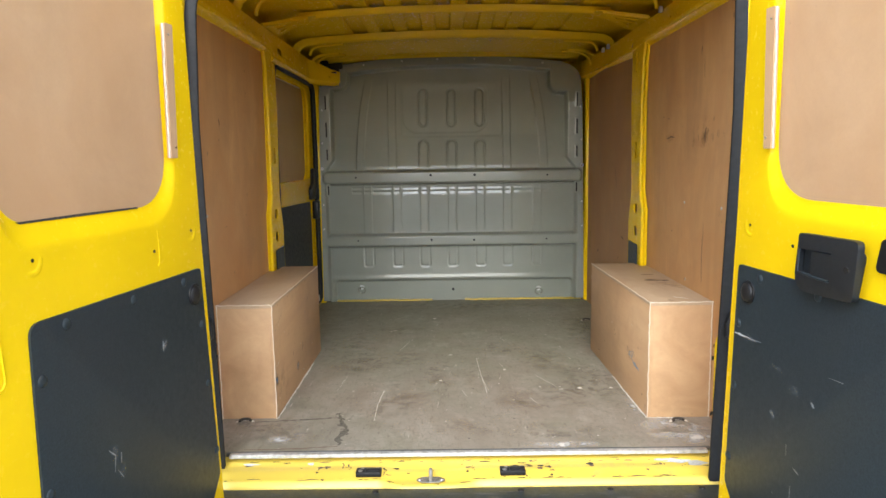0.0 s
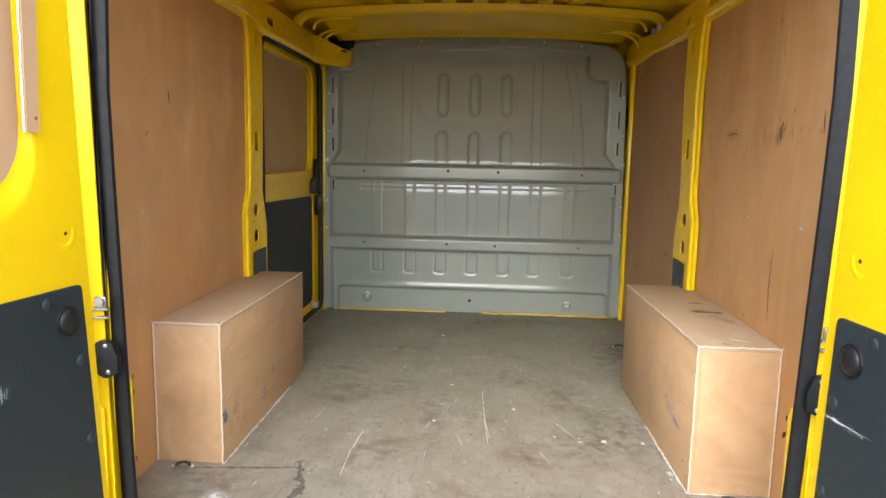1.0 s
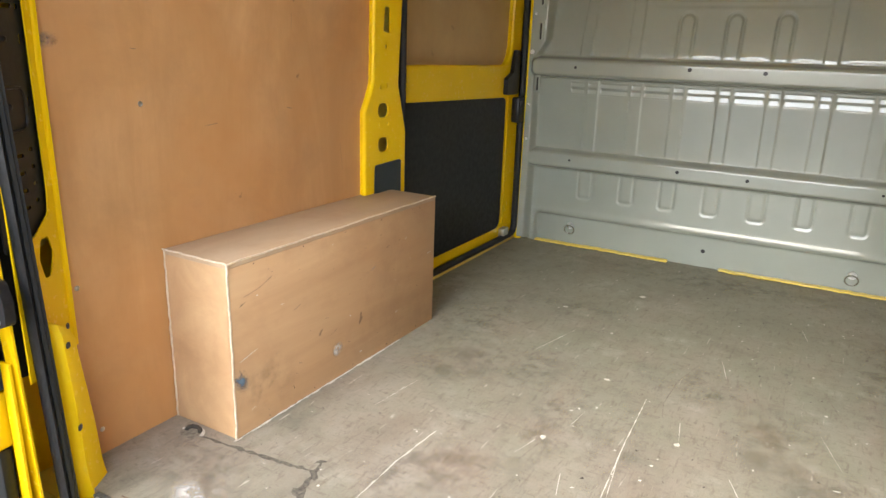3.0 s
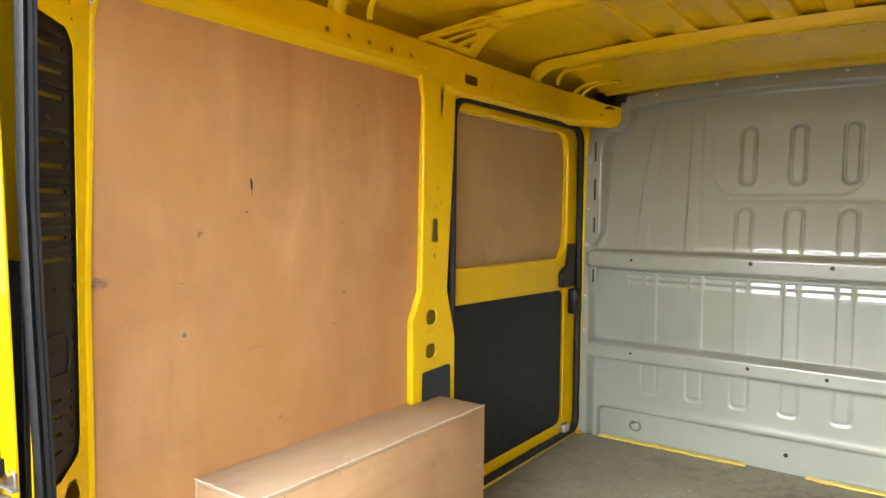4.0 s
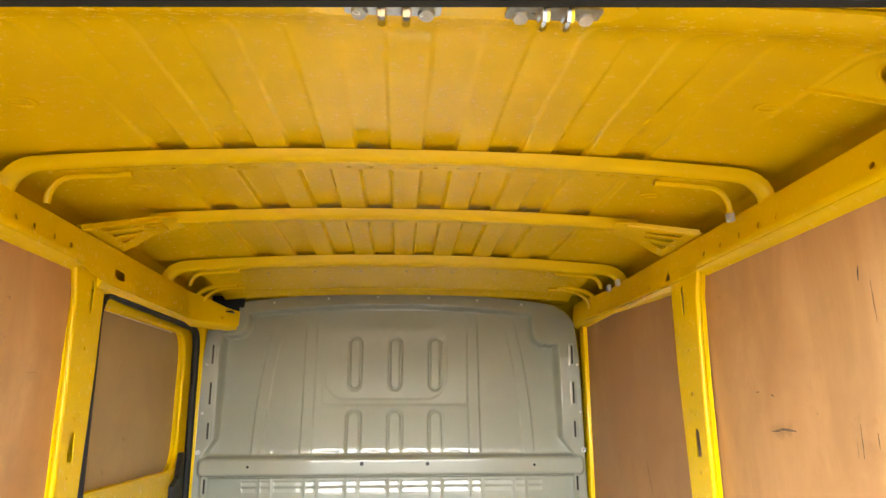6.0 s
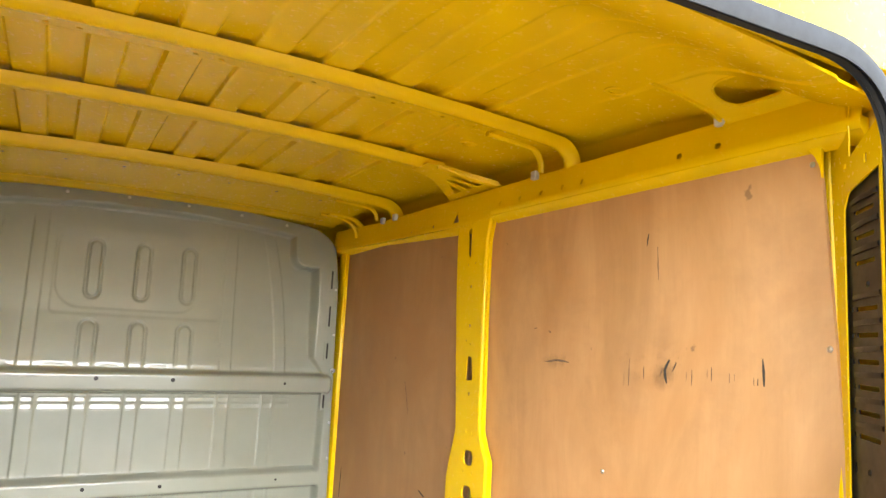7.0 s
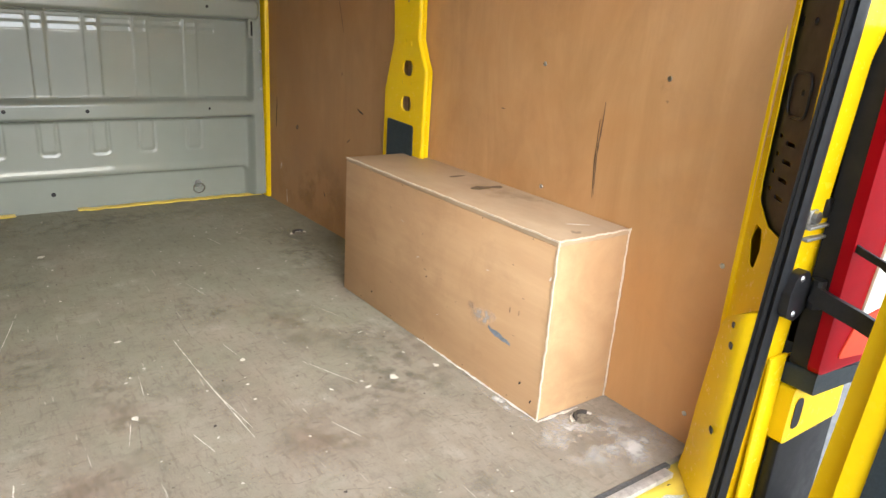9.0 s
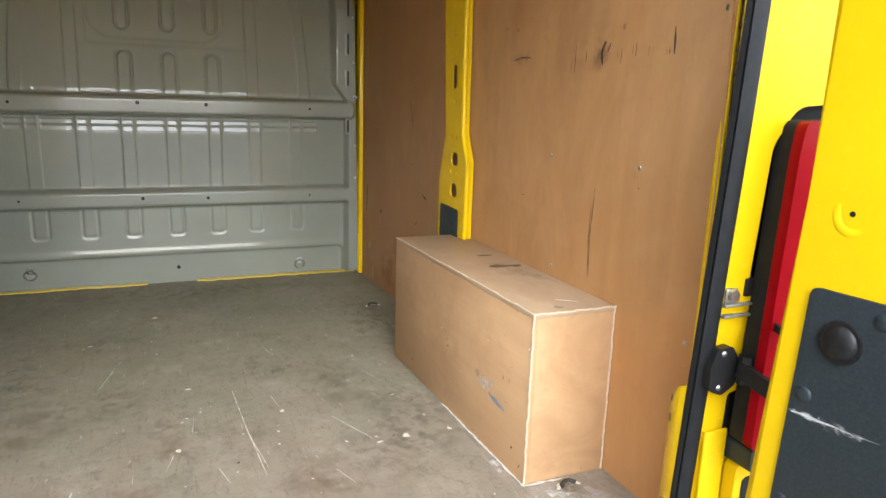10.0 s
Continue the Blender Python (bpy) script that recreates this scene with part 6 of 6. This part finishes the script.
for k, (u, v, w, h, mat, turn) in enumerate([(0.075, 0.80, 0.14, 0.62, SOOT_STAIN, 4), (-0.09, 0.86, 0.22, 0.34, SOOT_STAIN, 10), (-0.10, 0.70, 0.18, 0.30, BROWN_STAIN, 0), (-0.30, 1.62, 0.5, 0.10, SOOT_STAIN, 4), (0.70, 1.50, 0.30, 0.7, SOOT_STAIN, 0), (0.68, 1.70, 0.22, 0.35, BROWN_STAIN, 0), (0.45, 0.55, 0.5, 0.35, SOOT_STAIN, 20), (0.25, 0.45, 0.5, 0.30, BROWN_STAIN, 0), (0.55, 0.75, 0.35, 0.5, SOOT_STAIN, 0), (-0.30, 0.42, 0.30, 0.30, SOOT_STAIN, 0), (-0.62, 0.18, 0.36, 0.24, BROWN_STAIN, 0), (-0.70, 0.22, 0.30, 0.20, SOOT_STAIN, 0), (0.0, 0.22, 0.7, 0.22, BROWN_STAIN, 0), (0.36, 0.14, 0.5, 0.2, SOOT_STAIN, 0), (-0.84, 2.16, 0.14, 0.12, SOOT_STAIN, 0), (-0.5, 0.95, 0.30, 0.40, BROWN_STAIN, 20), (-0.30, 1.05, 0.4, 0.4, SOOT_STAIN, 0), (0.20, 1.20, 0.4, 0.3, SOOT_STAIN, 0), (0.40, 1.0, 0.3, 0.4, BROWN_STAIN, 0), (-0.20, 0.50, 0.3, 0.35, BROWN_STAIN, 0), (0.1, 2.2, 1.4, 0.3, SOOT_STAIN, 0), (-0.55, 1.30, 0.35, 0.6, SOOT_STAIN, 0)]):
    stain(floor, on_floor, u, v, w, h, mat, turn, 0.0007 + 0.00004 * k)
stain(floor, on_floor, 0.72, 0.175, 0.24, 0.26, PALE_STAIN, 30, 0.0020)
stain(floor, on_floor, 0.79, 0.11, 0.26, 0.20, PALE_STAIN, 0, 0.0021)
stain(floor, on_floor, 0.78, 0.17, 0.16, 0.16, PALE_STAIN, 60, 0.00215)
stain(floor, on_floor, 0.66, 0.35, 0.05, 0.5, PALE_STAIN, 0, 0.0022)
stain(floor, on_floor, 0.33, 0.045, 0.30, 0.07, PALE_STAIN, 0, 0.0022)
stain(floor, on_floor, -0.62, 0.13, 0.14, 0.12, PALE_STAIN, 0, 0.0022)
rnd = random.Random(11)
for k in range(130):
    u, v = rnd.uniform(-0.62, 0.62), 0.1 + 1.9 * rnd.random() ** 1.5
    if u < -0.2 and rnd.random() < 0.6:
        u = -u
    chip(floor, on_floor, u, v, rnd.uniform(0.002, 0.0065), PALE if rnd.random() < 0.72 else DIRT, k, 0.0024)
for k, (u, v, r) in enumerate([(-0.087, 0.716, 0.017), (-0.135, 1.856, 0.018), (-0.045, 1.098, 0.014), (0.491, 0.599, 0.016), (0.412, 0.589, 0.012), (-0.349, 1.585, 0.012), (0.62, 0.60, 0.014), (0.33, 0.62, 0.010), (0.20, 0.86, 0.010), (0.54, 0.86, 0.011)]):
    chip(floor, on_floor, u, v, r, PALE, 300 + k, 0.0026)


def tie_cup(u, v, label):
    """A recessed tie-down: steel rim, dark bowl and a ring lying in it."""
    t = thing("tie_down", (u, v, 0.0), label, "tie-down", "floor tie-downs")
    bm = bmesh.new()
    sweep(bm, [(u + 0.030 * math.cos(a), v + 0.024 * math.sin(a), 0.0022) for a in np.linspace(0.15, math.pi - 0.05, 17)], [(0.005 * math.cos(a), 0.0022 * math.sin(a)) for a in np.linspace(0, 2 * math.pi, 9)[:-1]])
    part("rim", bm, PALE, t)
    bm = bmesh.new()
    plate(bm, [(u + 0.028 * math.cos(a), v + 0.022 * math.sin(a)) for a in np.linspace(0, 2 * math.pi, 21)[:-1]], [], 0.001, lambda a, b, c: (a, b, 0.0012 + c))
    part("bowl", bm, FAINT, t, "dirt-filled bowl")
    bm = bmesh.new()
    sweep(bm, [(u + 0.020 * math.cos(a), v + 0.006 + 0.012 * math.sin(a), 0.006 + 0.003 * math.sin(a)) for a in np.linspace(0.2, math.pi + 0.4, 14)], [(0.0055 * math.cos(a), 0.0045 * math.sin(a)) for a in np.linspace(0, 2 * math.pi, 7)[:-1]])
    part("ring", bm, DIRT, t, "dark rusted steel ring")


tie_cup(-0.808, 0.272, "recessed steel tie-down beside the wheel box")
tie_cup(0.778, 0.226, "recessed steel tie-down in a pale worn patch")
tie_cup(0.755, 1.757, "recessed steel tie-down near the lining foot")


# linings: screws, knots and scrapes
def screw(parent, put, u, v, r=0.006):
    bm = bmesh.new()
    p, q = Vector(put(u, v, 0.0)), Vector(put(u, v, -1.0))
    dome(bm, p, q - p, r, r * 0.5, 10, 3)
    return part("screw", bm, STEEL, parent, "zinc screw head")


for u, v in ((0.289, 0.766), (0.078, 1.028), (0.100, 1.442), (0.319, 1.487), (0.928, 1.474), (0.72, 0.30), (0.098, 0.40), (0.115, 0.06)):
    screw(lining_left, on_left, u, v)
for u, v in ((0.241, 0.770), (0.615, 0.766), (0.030, 1.094), (0.041, 0.422), (0.057, 0.069), (0.202, 1.487), (0.462, 1.483), (0.058, 1.447), (0.58, 0.46)):
    screw(lining_right, on_right, u, v)
for k, (pts, w, mat) in enumerate([([(0.472, 1.118), (0.476, 1.098), (0.474, 1.078)], 0.012, DIRT), ([(0.456, 1.042), (0.462, 1.036)], 0.009, DIRT), ([(0.842, 1.250), (0.85, 1.243)], 0.006, DIRT), ([(0.97, 1.172), (1.01, 1.172)], 0.004, SMUDGE), ([(0.46, 0.705), (0.50, 0.709)], 0.004, SMUDGE), ([(0.275, 0.882), (0.29, 0.880)], 0.006, SMUDGE), ([(0.745, 0.733), (0.765, 0.729)], 0.006, SMUDGE), ([(0.985, 0.53), (0.975, 0.61)], 0.003, SMUDGE), ([(0.774, 0.98), (0.772, 0.94)], 0.004, SMUDGE)]):
    streak(lining_left, on_left, pts, w * (1.0 if k < 3 else 0.6), SCUFF if mat is SMUDGE else mat, 60 + k, name="mark", ragged=0.9 if k < 3 else 0.5)
stain(lining_left, on_left, 0.10, 0.895, 0.055, 0.032, BLUE_STAIN, 10)
for k, (pts, w, mat) in enumerate([([(0.405, 1.055), (0.418, 1.030), (0.412, 1.000)], 0.012, DIRT), ([(0.385, 1.050), (0.395, 1.028)], 0.006, DIRT), ([(0.425, 1.035), (0.432, 1.01)], 0.004, SMUDGE), ([(0.167, 1.070), (0.165, 1.045), (0.165, 1.015)], 0.007, DIRT), ([(0.178, 1.03), (0.178, 1.015)], 0.003, DIRT), ([(0.187, 1.03), (0.187, 1.014)], 0.003, DIRT), ([(0.34, 1.035), (0.342, 1.00)], 0.003, DIRT), ([(0.355, 1.03), (0.356, 1.01)], 0.002, SMUDGE), ([(0.289, 1.045), (0.289, 1.015)], 0.003, DIRT), ([(0.30, 1.04), (0.30, 1.02)], 0.002, SMUDGE), ([(0.244, 1.035), (0.244, 1.015)], 0.003, SMUDGE), ([(0.232, 1.035), (0.232, 1.02)], 0.002, SMUDGE), ([(0.482, 1.035), (0.482, 1.005)], 0.003, DIRT), ([(0.529, 1.05), (0.531, 0.985)], 0.003, DIRT), ([(0.546, 1.02), (0.547, 0.985)], 0.002, SMUDGE), ([(0.86, 1.025), (0.80, 1.032), (0.755, 1.028)], 0.007, SMUDGE), ([(0.472, 1.355), (0.478, 1.325)], 0.005, DIRT), ([(0.444, 1.32), (0.440, 1.24)], 0.004, SMUDGE), ([(0.402, 0.70), (0.404, 0.64), (0.408, 0.58), (0.402, 0.48)], 0.005, SMUDGE), ([(0.412, 0.66), (0.412, 0.56), (0.405, 0.475)], 0.003, DIRT), ([(0.915, 1.118), (0.90, 1.119)], 0.005, SMUDGE), ([(0.75, 0.636), (0.765, 0.636)], 0.005, SMUDGE), ([(0.845, 1.112), (0.835, 1.108)], 0.005, DIRT)]):
    streak(lining_right, on_right, pts, w, mat, 90 + k, name="mark")
stain(lining_right, on_right, 0.44, 1.045, 0.30, 0.14, BROWN_STAIN, 0, 0.0008)
stain(lining_right, on_right, 0.42, 1.02, 0.10, 0.09, SOOT_STAIN, 0, 0.0009)
stain(lining_right, on_right, 0.80, 1.03, 0.20, 0.06, SOOT_STAIN, 0, 0.0009)
stain(lining_right, on_right, 0.25, 0.75, 0.05, 0.04, BROWN_STAIN, 0, 0.0009)
for k, (pts, w, mat) in enumerate([([(2.24, 0.475), (2.245, 0.40), (2.25, 0.345)], 0.010, DIRT), ([(2.03, 0.382), (2.05, 0.368)], 0.022, SMUDGE), ([(1.55, 0.520), (1.51, 0.508)], 0.012, DIRT), ([(2.20, 0.19), (2.205, 0.16)], 0.008, PALE), ([(2.15, 0.08), (2.14, 0.02)], 0.006, PALE), ([(1.80, 0.15), (1.79, 0.13)], 0.010, DIRT), ([(1.70, 0.90), (1.66, 0.78)], 0.006, SMUDGE), ([(1.60, 0.40), (1.62, 0.385)], 0.01, SMUDGE)]):
    streak(lining_front, on_front, pts, w, mat, 130 + k, name="mark")
stain(lining_front, on_front, 1.9, 0.15, 0.9, 0.4, BROWN_STAIN, 0, 0.0008)

# wheel arch boxes
boxes = sorted([o for o in scene.objects if o.name.startswith("wheel_arch_box")], key=lambda o: o.location.x)
put_l, put_r = (lambda u, v, w: (-0.698 - w, u, v)), (lambda u, v, w: (0.677 - 0.020 * (u - 0.276) / 0.906 + w, u, v))
side_l = [c for c in boxes[0].children if c.name.startswith("side_panel")][0]
side_r = [c for c in boxes[1].children if c.name.startswith("side_panel")][0]
stain(side_l, put_l, 0.332, 0.150, 0.05, 0.085, BLUE_STAIN, 20)
stain(side_l, put_l, 0.690, 0.088, 0.05, 0.05, PALE_STAIN)
stain(side_l, put_l, 0.42, 0.10, 0.22, 0.18, SOOT_STAIN, 0, 0.0009)
rnd = random.Random(21)
for panel, put_s, count in ((side_l, put_l, 34), (side_r, put_r, 16)):
    for k in range(count):
        u, v, a, q = rnd.uniform(0.34, 1.16), rnd.uniform(0.02, 0.41), rnd.uniform(-0.4, 0.4), rnd.uniform(0.003, 0.014)
        streak(panel, put_s, [(u, v), (u + q * math.cos(a), v + q * math.sin(a))], rnd.uniform(0.0015, 0.0035), SCUFF if k % 4 else PALE, 600 + k, name="mark")
for k, (pts, w, mat) in enumerate([([(0.355, 0.345), (0.40, 0.352), (0.45, 0.372)], 0.005, SMUDGE), ([(0.34, 0.325), (0.36, 0.332)], 0.008, SMUDGE), ([(0.52, 0.26), (0.545, 0.268)], 0.006, SMUDGE), ([(0.85, 0.275), (0.875, 0.285)], 0.007, BLUE), ([(0.93, 0.325), (0.945, 0.330)], 0.009, DIRT), ([(0.66, 0.14), (0.69, 0.15)], 0.006, SMUDGE), ([(0.51, 0.055), (0.512, 0.045)], 0.006, DIRT), ([(0.748, 0.17), (0.752, 0.165)], 0.008, PALE), ([(0.33, 0.19), (0.39, 0.205)], 0.004, PALE), ([(1.165, 0.25), (1.19, 0.252)], 0.007, PALE), ([(1.11, 0.41), (1.112, 0.418)], 0.006, DIRT)]):
    streak(side_l, put_l, pts, w * 0.6, SCUFF if mat is SMUDGE else mat, 160 + k, name="mark", ragged=0.9)
streak(side_r, put_r, [(0.470, 0.158), (0.44, 0.152), (0.415, 0.149), (0.388, 0.147)], 0.026, BLUE, 230, name="smear", ragged=0.6)
stain(side_r, put_r, 0.49, 0.176, 0.11, 0.05, PALE_STAIN, -18, 0.0014)
stain(side_r, put_r, 0.53, 0.19, 0.05, 0.03, BLUE_STAIN, -18, 0.0016)
for k, (pts, w, mat) in enumerate([([(0.73, 0.198), (0.735, 0.192)], 0.007, DIRT), ([(1.005, 0.052), (1.01, 0.045)], 0.009, DIRT), ([(0.40, 0.222), (0.40, 0.235)], 0.004, DIRT), ([(0.37, 0.226), (0.37, 0.238)], 0.004, SMUDGE), ([(0.285, 0.35), (0.288, 0.34)], 0.006, PALE), ([(0.34, 0.07), (0.345, 0.06)], 0.006, DIRT), ([(0.30, 0.04), (0.305, 0.03)], 0.006, DIRT)]):
    streak(side_r, put_r, pts, w, mat, 190 + k, name="mark")
top_r = [c for c in boxes[1].children if c.name.startswith("top_panel")][0]
put_t = lambda u, v, w: (u, v, 0.432 - w)
stain(top_r, put_t, 0.86, 0.55, 0.10, 0.14, SOOT_STAIN, 20)
stain(top_r, put_t, 0.83, 0.66, 0.14, 0.30, BROWN_STAIN, 0, 0.0014)
streak(top_r, put_t, [(0.780, 0.716), (0.83, 0.712), (0.880, 0.702)], 0.055, OIL, 220, name="mark", ragged=0.8)
streak(top_r, put_t, [(0.806, 0.846), (0.86, 0.846)], 0.026, OIL, 223, name="mark", ragged=0.8)
streak(top_r, put_t, [(0.789, 0.367), (0.81, 0.350), (0.835, 0.337)], 0.009, PALE, 221, name="mark")
for side_panel, put, y0, y1 in ((side_l, put_l, 0.34, 1.19), (side_r, put_r, 0.30, 1.16)):
    for k in range(5):
        u = y0 + (y1 - y0) * (k + 0.3) / 5
        chip(side_panel, put, u, 0.417, 0.003, DIRT, 400 + k)
        chip(side_panel, put, u + 0.03, 0.012, 0.003, DIRT, 420 + k)

# pale dust along the foot of the boxes
for k, pts in enumerate(([(0.672, 0.27), (0.668, 0.45), (0.662, 0.75)], [(-0.693, 0.30), (-0.693, 0.60), (-0.693, 1.0)], [(0.67, 0.268), (0.80, 0.266)])):
    streak(floor, on_floor, pts, 0.012, PALE, 260 + k, 0.0028, "dust_line", 0.8)

# white scuffs on the door trims
put = lambda u, v, w: on_right_door(u, v, -0.006 + w)
for k, (u, v, w, h) in enumerate([(-0.015, 0.4965, 0.06, 0.012), (0.020, 0.497, 0.07, 0.018), (0.045, 0.497, 0.05, 0.012)]):
    stain(right_trim, put, u, v, w, h, CHALK_STREAK, 0, 0.0008 + 0.0002 * k, "scuff")
streak(right_trim, put, [(-0.037, 0.495), (-0.01, 0.4962), (0.022, 0.497), (0.048, 0.497)], 0.0075, CHALK, 230, name="scuff", ragged=0.8)
streak(right_trim, put, [(0.055, 0.498), (0.085, 0.500)], 0.004, CHALK_STAIN_FLAT, 231, name="scuff", ragged=0.8)
for k, (pts, w) in enumerate([([(0.33, 0.492), (0.375, 0.494)], 0.004), ([(0.278, 0.418), (0.290, 0.410)], 0.010), ([(0.20, 0.29), (0.201, 0.262)], 0.006), ([(0.228, 0.245), (0.25, 0.238)], 0.006), ([(0.222, 0.20), (0.222, 0.165)], 0.006), ([(0.195, 0.14), (0.195, 0.125)], 0.004), ([(0.14, 0.345), (0.15, 0.335)], 0.004), ([(0.155, 0.15), (0.16, 0.145)], 0.005)]):
    streak(right_trim, put, pts, w, CHALK_STAIN_FLAT, 240 + k, name="scuff", ragged=0.8)
for k, (u, v, w, h, turn) in enumerate([(0.15, 0.455, 0.06, 0.018, -10), (0.22, 0.425, 0.05, 0.03, 0), (0.14, 0.34, 0.04, 0.02, -20), (0.30, 0.195, 0.035, 0.05, 0)]):
    stain(right_trim, put, u, v, w, h, CHALK_STAIN, turn, 0.0009, "scuff")
put = lambda u, v, w: on_left_door(u, v, -0.006 + w)
for k, (u, v, w, h, turn) in enumerate([(0.172, 0.520, 0.035, 0.05, 10), (0.390, 0.34, 0.03, 0.05, 0), (0.375, 0.315, 0.035, 0.03, 30), (0.37, 0.29, 0.025, 0.04, 0)]):
    stain(left_trim, put, u, v, w, h, CHALK_STAIN, turn, 0.0009, "scuff")
for k, (pts, w) in enumerate([([(0.178, 0.535), (0.177, 0.505)], 0.006), ([(0.166, 0.53), (0.167, 0.508)], 0.005), ([(0.172, 0.524), (0.171, 0.512)], 0.006), ([(0.41, 0.355), (0.39, 0.335), (0.395, 0.30)], 0.005), ([(0.37, 0.335), (0.372, 0.31)], 0.004), ([(0.385, 0.30), (0.368, 0.275)], 0.004)]):
    streak(left_trim, put, pts, w, CHALK_STAIN_FLAT, 270 + k, name="scuff", ragged=0.8)
